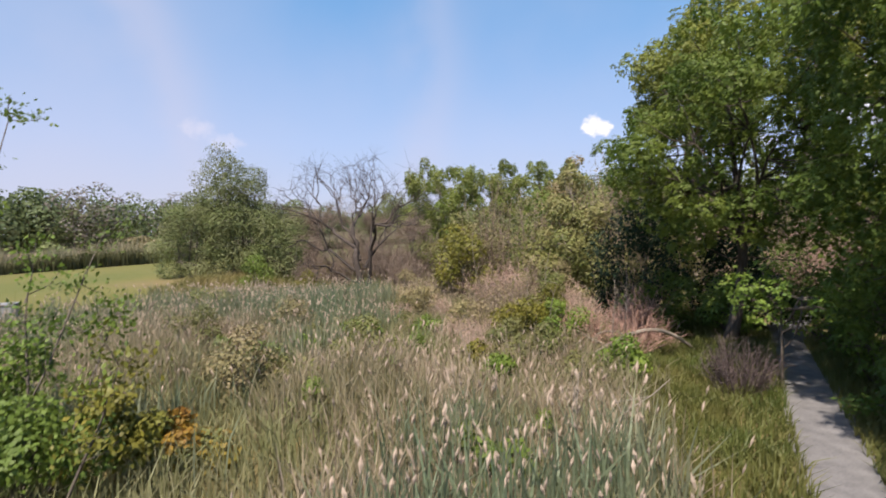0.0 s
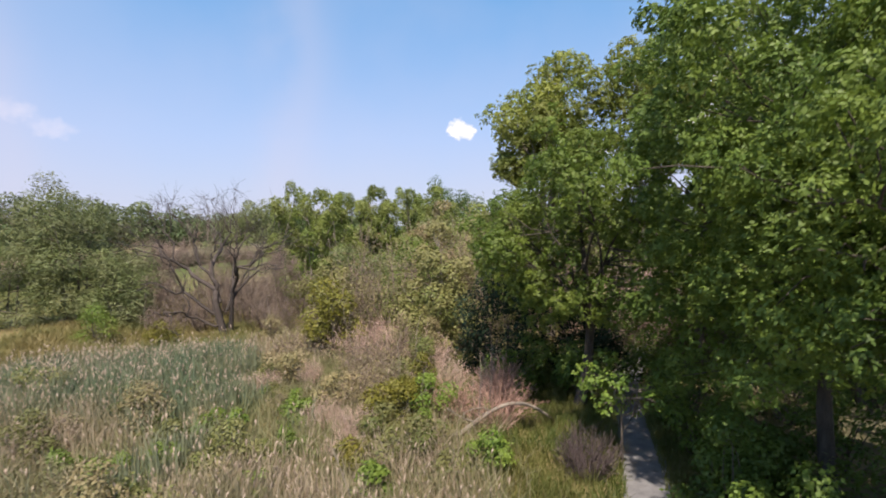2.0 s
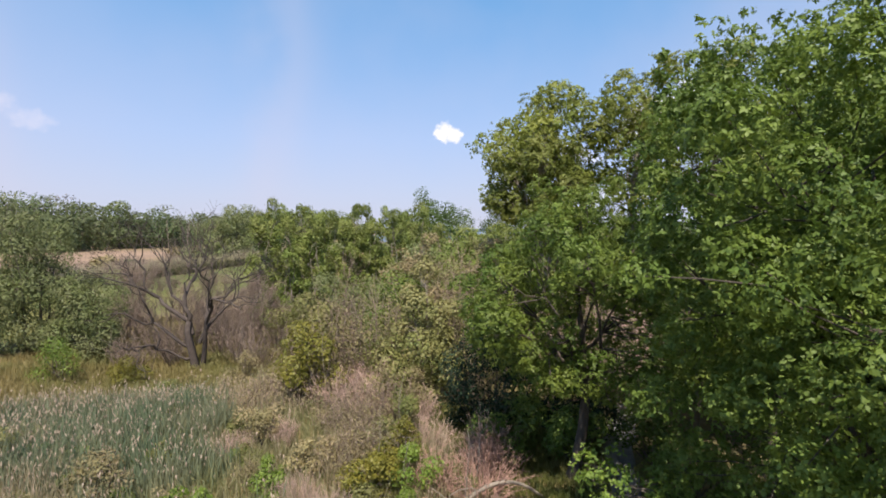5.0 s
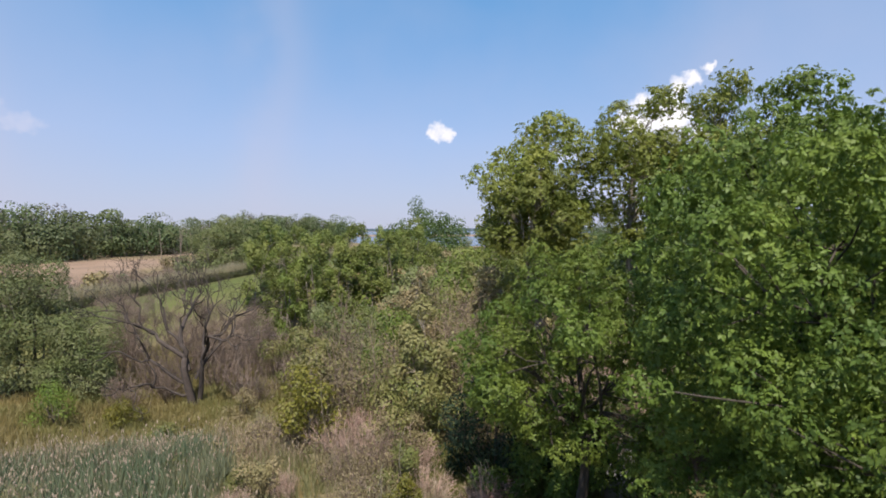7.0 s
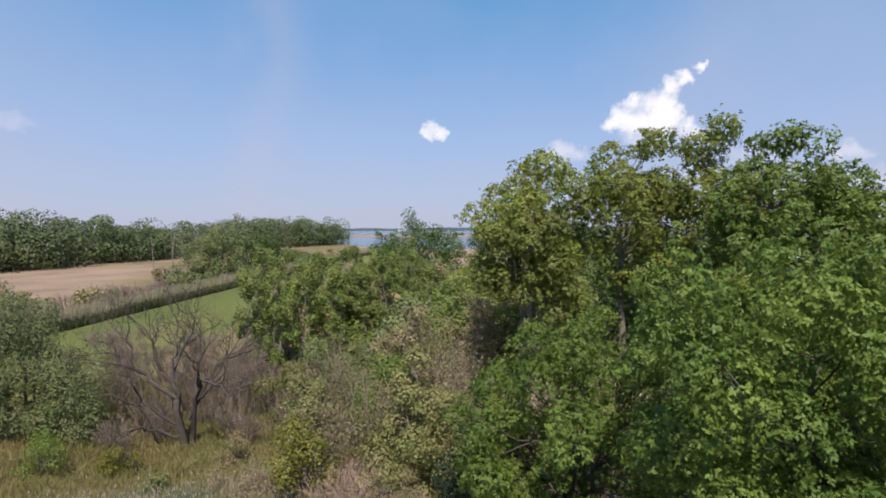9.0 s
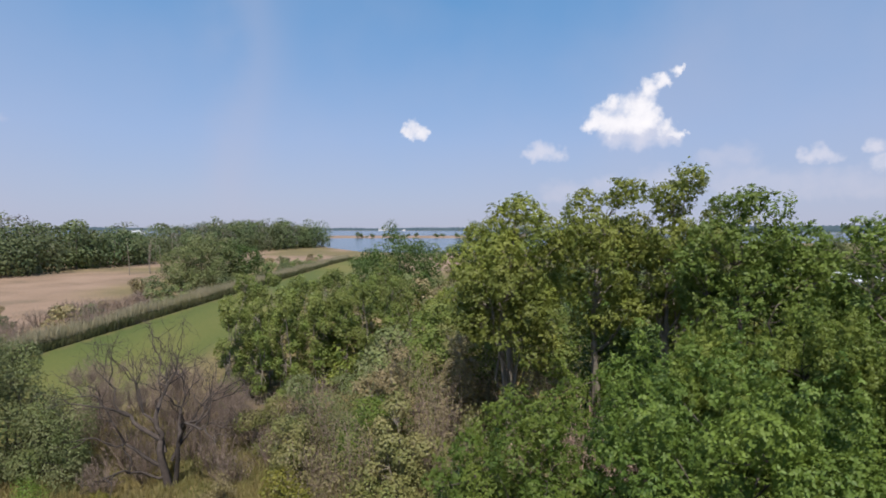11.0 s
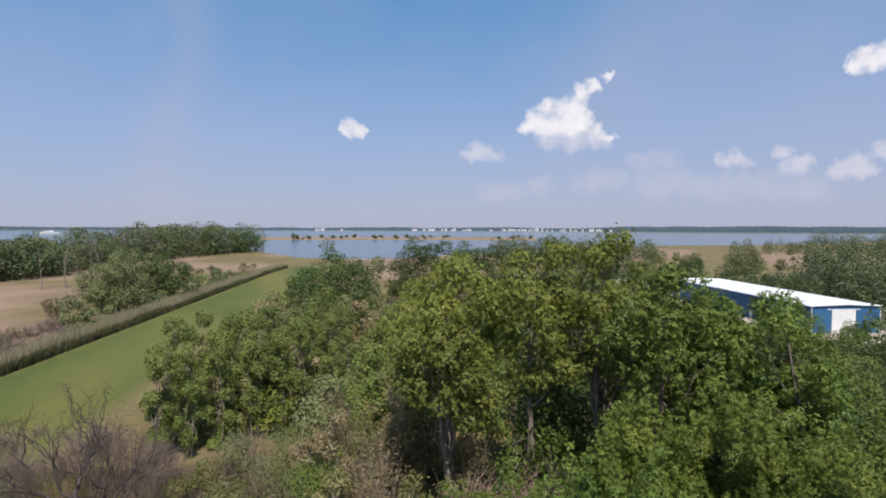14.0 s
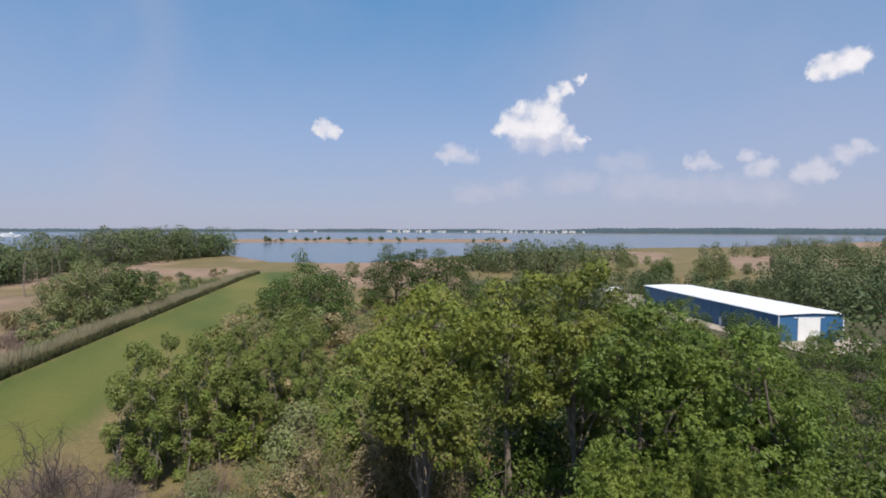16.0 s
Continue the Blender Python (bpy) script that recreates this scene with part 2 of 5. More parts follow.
M = {
    "maple": leaf_mat("maple_leaf", (0.060, 0.105, 0.021), (0.112, 0.178, 0.031), (0.170, 0.234, 0.041), 0.45, 0.34),
    "cotton": leaf_mat("cottonwood_leaf", (0.105, 0.140, 0.026), (0.182, 0.226, 0.042), (0.252, 0.268, 0.056), 0.3, 0.32),
    "aspen": leaf_mat("aspen_leaf", (0.106, 0.154, 0.034), (0.182, 0.240, 0.052), (0.236, 0.256, 0.072), 0.35, 0.36),
    "tall": leaf_mat("tall_maple_leaf", (0.070, 0.116, 0.022), (0.130, 0.190, 0.034), (0.165, 0.215, 0.042), 0.35, 0.34),
    "oak": leaf_mat("oak_leaf", (0.031, 0.060, 0.014), (0.072, 0.119, 0.024), (0.088, 0.135, 0.030), 0.25),
    "willow": leaf_mat("willow_leaf", (0.128, 0.168, 0.058), (0.218, 0.259, 0.088), (0.224, 0.235, 0.108), 0.5),
    "shrub": leaf_mat("shrub_leaf", (0.108, 0.137, 0.037), (0.220, 0.238, 0.071), (0.242, 0.216, 0.086), 0.6, 0.34),
    "olive": leaf_mat("olive_leaf", (0.147, 0.161, 0.055), (0.252, 0.258, 0.091), (0.304, 0.266, 0.115), 0.5, 0.34),
    "thicket": leaf_mat("thicket_leaf", (0.187, 0.166, 0.075), (0.307, 0.268, 0.121), (0.323, 0.247, 0.143), 0.5),
    "shoot": leaf_mat("maple_shoot_leaf", (0.095, 0.150, 0.026), (0.180, 0.250, 0.042), (0.245, 0.290, 0.056), 0.45, 0.36),
    "bright": leaf_mat("bright_leaf", (0.075, 0.135, 0.022), (0.155, 0.235, 0.038), (0.215, 0.275, 0.048), 0.5, 0.34),
    "yellow": leaf_mat("yellowing_leaf", (0.130, 0.125, 0.020), (0.230, 0.200, 0.030), (0.160, 0.170, 0.030), 0.9),
    "sumac": leaf_mat("sumac_leaf", (0.260, 0.120, 0.020), (0.340, 0.200, 0.034), (0.270, 0.230, 0.040), 1.2),
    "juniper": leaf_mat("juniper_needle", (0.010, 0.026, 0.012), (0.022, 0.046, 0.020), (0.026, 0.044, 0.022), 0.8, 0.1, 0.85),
    # far and fardark greens are lightened to stand for haze over the distance
    "far": leaf_mat("hazed_far_leaf", (0.078, 0.108, 0.046), (0.125, 0.155, 0.064), (0.150, 0.165, 0.072), 0.06),
    "farbare": leaf_mat("far_bare_twigs", (0.135, 0.118, 0.105), (0.210, 0.185, 0.165), (0.180, 0.165, 0.130), 0.06),
    "fardark": leaf_mat("hazed_far_dark_leaf", (0.062, 0.096, 0.040), (0.102, 0.140, 0.055), (0.122, 0.150, 0.060), 0.06),
    "cattail": leaf_mat("cattail_blade", (0.120, 0.175, 0.097), (0.216, 0.276, 0.166), (0.276, 0.281, 0.170), 0.35, 0.32),
    "reed": leaf_mat("dry_reed_blade", (0.310, 0.235, 0.165), (0.520, 0.412, 0.305), (0.250, 0.232, 0.125), 0.5, 0.3),
    "sedge": leaf_mat("sedge_blade", (0.165, 0.158, 0.078), (0.305, 0.272, 0.155), (0.200, 0.210, 0.090), 0.6, 0.3),
    "grass": leaf_mat("grass_blade", (0.060, 0.090, 0.020), (0.130, 0.150, 0.038), (0.165, 0.155, 0.050), 0.5, 0.3),
    "meadow": leaf_mat("meadow_blade", (0.200, 0.165, 0.065), (0.345, 0.280, 0.120), (0.210, 0.210, 0.075), 0.3, 0.3),
    "plume": leaf_mat("reed_plume", (0.350, 0.270, 0.205), (0.520, 0.415, 0.325), (0.440, 0.335, 0.260), 0.8, 0.2, 0.9),
    "belt": leaf_mat("reed_belt_blade", (0.300, 0.270, 0.165), (0.500, 0.440, 0.300), (0.360, 0.330, 0.190), 0.15, 0.25),
    # green edge leaves, coloured darker for the shade on the belt's side
    "beltgreenshade": leaf_mat("shaded_reed_edge_blade", (0.045, 0.055, 0.022), (0.095, 0.105, 0.045), (0.120, 0.115, 0.055), 0.15, 0.25),
    "bark": plain_mat("bark", (0.060, 0.048, 0.038), (0.170, 0.140, 0.112), 6.0, 0.9, 0.6, (1, 1, 0.25)),
    "darkbark": plain_mat("dark_bark", (0.035, 0.028, 0.022), (0.105, 0.084, 0.066), 6.0, 0.9, 0.6, (1, 1, 0.25)),
    "palebark": plain_mat("pale_bark", (0.130, 0.108, 0.084), (0.310, 0.262, 0.210), 5.0, 0.85, 0.5, (1, 1, 0.3)),
    "deadwood": plain_mat("dead_wood", (0.032, 0.024, 0.020), (0.085, 0.066, 0.056), 5.0, 0.9, 0.4, island=0.25),
    # purple-brown twig colour kept dark to paint a shadow
    "shadetwig": plain_mat("shade_twig", (0.060, 0.042, 0.040), (0.130, 0.095, 0.088), 1.5, 0.9, 0.0, island=0.3),
    "twig": plain_mat("dry_twig", (0.310, 0.205, 0.165), (0.520, 0.380, 0.310), 2.0, 0.9, 0.0, island=0.35),
    "redtwig": plain_mat("red_brown_twig", (0.270, 0.150, 0.115), (0.470, 0.300, 0.240), 2.0, 0.9, 0.0, island=0.35),
    "browntwig": plain_mat("brown_twig", (0.140, 0.102, 0.080), (0.285, 0.215, 0.170), 1.5, 0.9, 0.0, island=0.35),
}


# ---- mesh helpers ----
def part(name, data, material, parent=None, label=""):
    """One mesh object, under a thing or a part; data is a bmesh or a mesh."""
    if isinstance(data, bmesh.types.BMesh):
        me = bpy.data.meshes.new(name)
        data.to_mesh(me)
        data.free()
    else:
        me = data
    if not me.materials:
        me.materials.append(material)
    ob = new(name, me)
    if parent:
        ob.parent = parent
    if label:
        ob["label"] = label
    return ob


def array_mesh(name, verts, faces, smooth=False):
    """A mesh from an array of corners and arrays of faces that have one number of corners each."""
    me = bpy.data.meshes.new(name)
    verts = np.asarray(verts, np.float32)
    faces = [np.asarray(f, np.int32) for f in faces if len(f)]
    me.vertices.add(len(verts))
    me.vertices.foreach_set("co", verts.ravel())
    idx = np.concatenate([f.ravel() for f in faces])
    tot = np.concatenate([np.full(len(f), f.shape[1], np.int32) for f in faces])
    me.loops.add(len(idx))
    me.loops.foreach_set("vertex_index", idx)
    me.polygons.add(len(tot))
    me.polygons.foreach_set("loop_start", np.concatenate([[0], np.cumsum(tot)[:-1]]).astype(np.int32))
    me.polygons.foreach_set("loop_total", tot)
    me.polygons.foreach_set("use_smooth", np.full(len(tot), smooth))
    me.update(calc_edges=True)
    return me


def unit(v):
    return v / np.maximum(np.linalg.norm(v, axis=-1, keepdims=True), 1e-9)


def wave(p, scale, seed):
    """Soft noise of about -1 to 1 at many places at once."""
    r = np.random.default_rng(seed)
    out = np.zeros(len(p))
    for k in range(6):
        d = r.normal(size=p.shape[1]) * scale * (0.6 + 0.35 * k)
        out += np.sin(p @ d + r.uniform(0, 6.28)) / (1 + 0.35 * k)
    return out / 2.6


def leaves(name, base, axis, side, length, width):
    """Kite-shaped leaves, bent a little along their length."""
    n = len(base)
    nrm = np.cross(axis, side)
    mid = base + axis * (length * 0.45)[:, None]
    v = np.empty((n, 4, 3), np.float32)
    v[:, 0] = base
    v[:, 1] = mid + side * (width * 0.5)[:, None] - nrm * (length * 0.06)[:, None]
    v[:, 2] = base + axis * length[:, None] - nrm * (length * 0.16)[:, None]
    v[:, 3] = mid - side * (width * 0.5)[:, None] - nrm * (length * 0.06)[:, None]
    return array_mesh(name, v.reshape(-1, 3), [np.arange(n * 4).reshape(n, 4)])


def clump_leaves(name, centres, outward, per, spread, size, rng, droop=0.2, flat=0.45, slim=0.62):
    """Leaves gathered in sprays round the centres."""
    n = len(centres) * per
    c = np.repeat(centres, per, 0)
    o = np.repeat(outward, per, 0)
    off = rng.normal(size=(n, 3)) * np.repeat(spread, per)[:, None]
    off[:, 2] *= flat
    off += o * (rng.uniform(-0.8, 0.8, n) * np.repeat(spread, per))[:, None]
    axis = unit(o * 0.8 + rng.normal(size=(n, 3)) * 0.65 + np.array([0, 0, -droop]))
    up = unit(np.array([0, 0, 1.0]) + o * 0.7 + rng.normal(size=(n, 3)) * 0.42)
    side = unit(np.cross(axis, up))
    ln = size * rng.uniform(0.65, 1.3, n)
    return leaves(name, c + off, axis, side, ln, ln * slim)


def lobe_leaves(name, centres, radii, per, size, rng, droop=0.2, flat=0.8, slim=0.65, stray=0.22, tuft=1, inner=0.15):
    """Leaves that clothe the union of rounded lobes: most on its skin and turned outward, some inside and some stray."""
    share = radii ** 2 / (radii ** 2).sum()
    lobe = rng.choice(len(centres), size=len(centres) * per // tuft, p=share)
    n = len(lobe)
    d = unit(rng.normal(size=(n, 3)) + np.array([0, 0, 0.25]))
    c, r = centres[lobe], radii[lobe][:, None]
    pos = c + d * r * np.array([1, 1, flat]) * (0.66 + 0.42 * rng.uniform(size=(n, 1)) ** 0.8 + (rng.uniform(size=(n, 1)) < stray) * rng.uniform(-0.35, 0.5, size=(n, 1)))
    deep = np.zeros(n, bool)
    order = np.argsort(lobe, kind="stable")
    first = np.searchsorted(lobe[order], np.arange(len(centres) + 1))
    squash = np.array([1, 1, flat])
    for q in range(len(centres)):
        mine = order[first[q]:first[q + 1]]
        near = np.linalg.norm(centres - centres[q], axis=1) < 1.4 * (radii + radii[q])
        near[q] = False
        if len(mine) and near.any():
            g = (pos[mine][:, None] - centres[near][None]) / (radii[near][None, :, None] * squash)
            deep[mine] = ((g * g).sum(2) < 0.5).any(1)
    keep = ~deep | (rng.uniform(size=n) < inner)
    pos, d = pos[keep], d[keep]
    face = unit(d * 0.9 + np.array([0, 0, 0.35]) + rng.normal(size=d.shape) * 0.36)
    if tuft > 1:
        # rosettes: leaves that radiate from a shared twig end
        n = len(pos)
        ref = unit(np.cross(face, rng.normal(size=(n, 3))))
        oth = np.cross(face, ref)
        a = rng.uniform(0, 6.28, (n, 1)) + np.arange(tuft)[None] * 6.28 / tuft + rng.normal(size=(n, tuft)) * 0.35
        axis = ref[:, None] * np.cos(a)[..., None] + oth[:, None] * np.sin(a)[..., None] + face[:, None] * rng.uniform(-0.25, 0.45, (n, tuft, 1)) + np.array([0, 0, -droop])
        axis = unit(axis.reshape(-1, 3))
        pos = np.repeat(pos, tuft, 0) + rng.normal(size=(n * tuft, 3)) * size * 0.22
        face = unit(np.repeat(face, tuft, 0) + rng.normal(size=(n * tuft, 3)) * 0.28)
        side = unit(np.cross(face, axis))
        n = n * tuft
    else:
        n = len(pos)
        axis = unit(np.cross(face, rng.normal(size=(n, 3))) + np.array([0, 0, -droop]) + d * 0.25)
        side = unit(np.cross(face, axis))
    ln = size * rng.uniform(0.6, 1.25, n)
    return leaves(name, pos, axis, side, ln, ln * slim)


def tubes(name, lines, sides=6):
    """Tapered round stems along polylines [(points, radii), ...], with closed tips, as one mesh."""
    verts, quads, tris, at = [], [], [], 0
    ang = np.arange(sides) * 2 * np.pi / sides
    for pts, rad in lines:
        pts, rad = np.asarray(pts, float), np.asarray(rad, float)
        k = len(pts)
        d = unit(np.gradient(pts, axis=0))
        ref = np.where(np.abs(d[:, 2:3]) > 0.9, np.array([[1.0, 0, 0]]), np.array([[0, 0, 1.0]]))
        a = unit(np.cross(d, ref))
        b = np.cross(d, a)
        ring = pts[:, None] + (a[:, None] * np.cos(ang)[None, :, None] + b[:, None] * np.sin(ang)[None, :, None]) * rad[:, None, None]
        verts.append(ring.reshape(-1, 3))
        verts.append(pts[-1:] + d[-1:] * rad[-1])
        i = np.arange(sides)
        j = (i + 1) % sides
        for s in range(k - 1):
            quads.append(np.stack([at + s * sides + i, at + s * sides + j, at + (s + 1) * sides + j, at + (s + 1) * sides + i], 1))
        top = at + (k - 1) * sides
        tris.append(np.stack([top + i, top + j, np.full(sides, at + k * sides)], 1))
        at += k * sides + 1
    return array_mesh(name, np.concatenate(verts), [np.concatenate(quads), np.concatenate(tris)], True)


def bow(a, b, rng, sag=0.1, k=5):
    """A crooked line from a to b."""
    a, b = np.asarray(a, float), np.asarray(b, float)
    t = np.linspace(0, 1, k)[:, None]
    ln = np.linalg.norm(b - a)
    w = np.sin(np.pi * t)
    return a + (b - a) * t + w * rng.normal(size=3) * ln * sag + np.sin(2 * np.pi * t) * rng.normal(size=3) * ln * sag * 0.4


def thing(name, label, category, place, group="", turn=0.0, scale=1.0):
    ob = new(name)
    ob.empty_display_size = 0.3
    ob.matrix_basis = pose(*place, 0, 0, turn) @ Matrix.Diagonal((scale, scale, scale, 1))
    return tagged(ob, label, category, group)


# ---- the lie of the land ----
def along(x, y):
    """Metres to the right of the foot of the reed belt that borders the mown levee."""
    return 0.941 * (x + 21.3) - 0.339 * (y - 105.0)


def smooth(a, b, v):
    t = np.clip((v - a) / (b - a), 0, 1)
    return t * t * (3 - 2 * t)


SHORE_AZ = (-180, -60, -30, -12, -4, 3, 6, 10, 17, 24, 32, 47, 62, 75, 180)
SHORE_R = (9000, 1400, 900, 730, 700, 640, 545, 440, 395, 440, 525, 735, 1000, 2400, 9000)


def land(x, y):
    """Height of the ground: marsh near 0, the levee at 1.2, the lake bed below."""
    x, y = np.asarray(x, float), np.asarray(y, float)
    d = along(x, y)
    r, az = np.hypot(x, y), np.degrees(np.arctan2(x, y))
    levee = 1.2 * smooth(34, 26, d) * smooth(-9, -1, d) * smooth(330, 250, y)
    p = np.stack([x, y], -1).reshape(-1, 2)
    rough = (wave(p, 0.35, 5) * 0.05 + wave(p, 0.05, 6) * 0.10).reshape(x.shape)
    rough = rough * (1 - smooth(40, 26, d) * smooth(-6, 0, d)) * smooth(2.0, 7.0, np.abs(x - (1.4 + 0.55 * y)) + 2.0 * (y > 30))
    shore = np.interp(az, SHORE_AZ, SHORE_R) * (1 + 0.03 * wave(np.stack([az.ravel(), 0 * az.ravel()], -1), 0.9, 9).reshape(x.shape))
    wet = smooth(-14, 14, r - shore)
    spit = smooth(960, 1010, r) * smooth(1330, 1280, r) * smooth(5.5, 7.0, az) * smooth(40, 33, az)
    isle = smooth(2600, 2650, r) * smooth(2900, 2850, r) * smooth(36, 40, az)
    far_side = smooth(3550, 3650, r + 60 * np.sin(az * 0.9))
    wet = wet * (1 - np.maximum(np.maximum(spit, isle), far_side))
    return levee + rough - 2.6 * wet


def ground_z(x, y):
    return float(land(np.array([x]), np.array([y]))[0])


# ground: one sheet out to the horizon, rings round the middle, finer where the view goes
az = np.radians(np.concatenate([np.arange(-52, 78, 0.45), np.arange(78, 308, 4.0)]))
rr = np.concatenate([[0.6], np.geomspace(1.5, 4900, 200)])
X = (rr[:, None] * np.sin(az)[None]).ravel()
Y = (rr[:, None] * np.cos(az)[None]).ravel()
Z = land(X, Y)
na, nr = len(az), len(rr)
i = np.arange(na)
j = (i + 1) % na
rows_ = [np.stack([s * na + i, (s + 1) * na + i, (s + 1) * na + j, s * na + j], 1) for s in range(nr - 1)]
gm = array_mesh("ground", np.stack([X, Y, Z], -1), [np.concatenate(rows_), np.arange(na)[None]], True)
D = along(X, Y)
R_ = np.hypot(X, Y)
AZ = np.degrees(np.arctan2(X, Y))
P2 = np.stack([X, Y], -1)
lawn = smooth(-0.5, 0.5, D) * smooth(24, 19.5, D - 12.0 * smooth(38, 31, Y) + 1.6 * wave(P2, 0.12, 21)) * smooth(330, 300, Y)
tan = smooth(-16, -26, D + 9 * wave(P2, 0.03, 22)) * smooth(0.25, -0.1, wave(P2, 0.022, 23) - 0.45) * (R_ > 60)
tan = np.maximum(tan, smooth(215, 240, R_) * smooth(470, 440, R_) * smooth(14, 16, AZ) * smooth(31, 28, AZ))
tan = np.maximum(tan, smooth(400, 430, R_) * smooth(640, 600, R_) * smooth(42, 44, AZ) * smooth(52, 50, AZ))
tan = np.maximum(tan, smooth(370, 400, R_) * smooth(620, 560, R_) * smooth(53, 55, AZ) * smooth(66, 63, AZ))
tan = np.maximum(tan, smooth(960, 1000, R_) * smooth(1400, 1380, R_))
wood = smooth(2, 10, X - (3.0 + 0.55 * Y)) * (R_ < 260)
for nm, arr in (("lawn", lawn), ("tan", tan), ("wood", wood)):
    at = gm.attributes.new(nm, "FLOAT", "POINT")
    at.data.foreach_set("value", arr.astype(np.float32))

m, n, l, p = mat("ground")
fine, coarse, mow = noise_tex(n, l, 2.2, 6.0), noise_tex(n, l, 0.06, 4.0), noise_tex(n, l, 0.045, 3.0, stretch=(1, 0.3, 1))


def mask(name_, nodes, links):
    a = nodes.new("ShaderNodeAttribute")
    a.attribute_name = name_
    return a.outputs["Fac"]


rg = ramp(n, [(0.3, (0.085, 0.075, 0.035)), (0.52, (0.165, 0.130, 0.050)), (0.75, (0.270, 0.190, 0.080))])
l.new(blend(n, l, 0.5, fine.outputs["Fac"], coarse.outputs["Fac"]), rg.inputs["Fac"])
rl = ramp(n, [(0.38, (0.060, 0.088, 0.012)), (0.49, (0.098, 0.112, 0.018)), (0.60, (0.142, 0.132, 0.029))])
l.new(blend(n, l, 0.8, fine.outputs["Fac"], mow.outputs["Fac"]), rl.inputs["Fac"])
rt = ramp(n, [(0.36, (0.155, 0.115, 0.070)), (0.48, (0.255, 0.170, 0.112)), (0.68, (0.320, 0.222, 0.155))])
l.new(blend(n, l, 0.6, fine.outputs["Fac"], coarse.outputs["Fac"]), rt.inputs["Fac"])
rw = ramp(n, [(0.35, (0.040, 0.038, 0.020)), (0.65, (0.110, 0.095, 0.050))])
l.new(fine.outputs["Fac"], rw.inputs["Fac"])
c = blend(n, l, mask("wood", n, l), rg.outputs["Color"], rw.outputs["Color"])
c = blend(n, l, mask("tan", n, l), c, rt.outputs["Color"])
c = blend(n, l, mask("lawn", n, l), c, rl.outputs["Color"])
l.new(c, p.inputs["Base Color"])
p.inputs["Roughness"].default_value = 0.95
b_ = n.new("ShaderNodeBump")
b_.inputs["Strength"].default_value, b_.inputs["Distance"].default_value = 0.6, 0.08
l.new(fine.outputs["Fac"], b_.inputs["Height"])
l.new(b_.outputs["Normal"], p.inputs["Normal"])
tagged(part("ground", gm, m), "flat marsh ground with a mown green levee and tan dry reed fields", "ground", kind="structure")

# lake
m, n, l, p = mat("lake_water")
p.inputs["Base Color"].default_value = (0.055, 0.095, 0.135, 1)
p.inputs["Roughness"].default_value, p.inputs["IOR"].default_value = 0.16, 1.33
wv = noise_tex(n, l, 0.35, 4.0, stretch=(1, 0.5, 1))
b_ = n.new("ShaderNodeBump")
b_.inputs["Strength"].default_value, b_.inputs["Distance"].default_value = 0.22, 0.25
l.new(wv.outputs["Fac"], b_.inputs["Height"])
l.new(b_.outputs["Normal"], p.inputs["Normal"])
ring = np.radians(np.arange(0, 360, 5.0))
wm = array_mesh("lake", np.concatenate([np.stack([r_ * np.sin(ring), r_ * np.cos(ring), 0 * ring - 0.7], -1) for r_ in (250.0, 1500.0, 4880.0)]),
                [np.concatenate([np.stack([np.arange(72) + s * 72, np.arange(72) + (s + 1) * 72, (np.arange(72) + 1) % 72 + (s + 1) * 72, (np.arange(72) + 1) % 72 + s * 72], 1) for s in (0, 1)])], True)
tagged(part("water", wm, m), "pale blue lake with light ripples behind the marsh", "water", kind="structure")


# ---- plants ----
def crown_points(rng, count, centre, radii, lumps, seed, hollow=0.5, lift=0.0):
    """Spray centres gathered on the boughs of a lumpy crown, with gaps from bough to bough, and the way outward at each."""
    radii = np.asarray(radii, float)
    boughs = max(7, count // 5)
    k = np.arange(boughs) + 0.5
    z = 1 - 1.85 * k / boughs
    a = k * 2.39996 + rng.uniform(0, 6.28)
    flat_r = np.sqrt(np.maximum(0, 1 - z * z))
    d = unit(np.stack([flat_r * np.cos(a), flat_r * np.sin(a), z], -1) + rng.normal(size=(boughs, 3)) * 0.16)
    r = np.clip(1 + lumps * wave(d, 2.6, seed) + lumps * 0.6 * wave(d, 6.0, seed + 1), 0.55, 1.14)
    u = rng.uniform(0.56, 0.84, boughs) * np.where(rng.uniform(size=boughs) < 0.25, hollow + 0.2, 1.0)
    mid = np.asarray(centre) + d * radii * (r * u)[:, None]
    size = 0.40 * radii.min() * rng.uniform(0.6, 1.3, boughs)
    own = np.repeat(np.arange(boughs), -(-count // boughs))[:count]
    e = unit(rng.normal(size=(len(own), 3)) + d[own] * 0.4 + np.array([0, 0, 0.15]))
    pts = mid[own] + e * (size[own] * rng.uniform(0.4, 1.0, len(own)))[:, None] * np.array([1, 1, 1.1])
    rise = pts[:, 2] - centre[2]
    pts[:, 2] = centre[2] + rise * 0.95 * radii[2] / rise.max()
    return pts, unit(e * 0.6 + d[own] * 0.6 + np.array([0, 0, lift]))


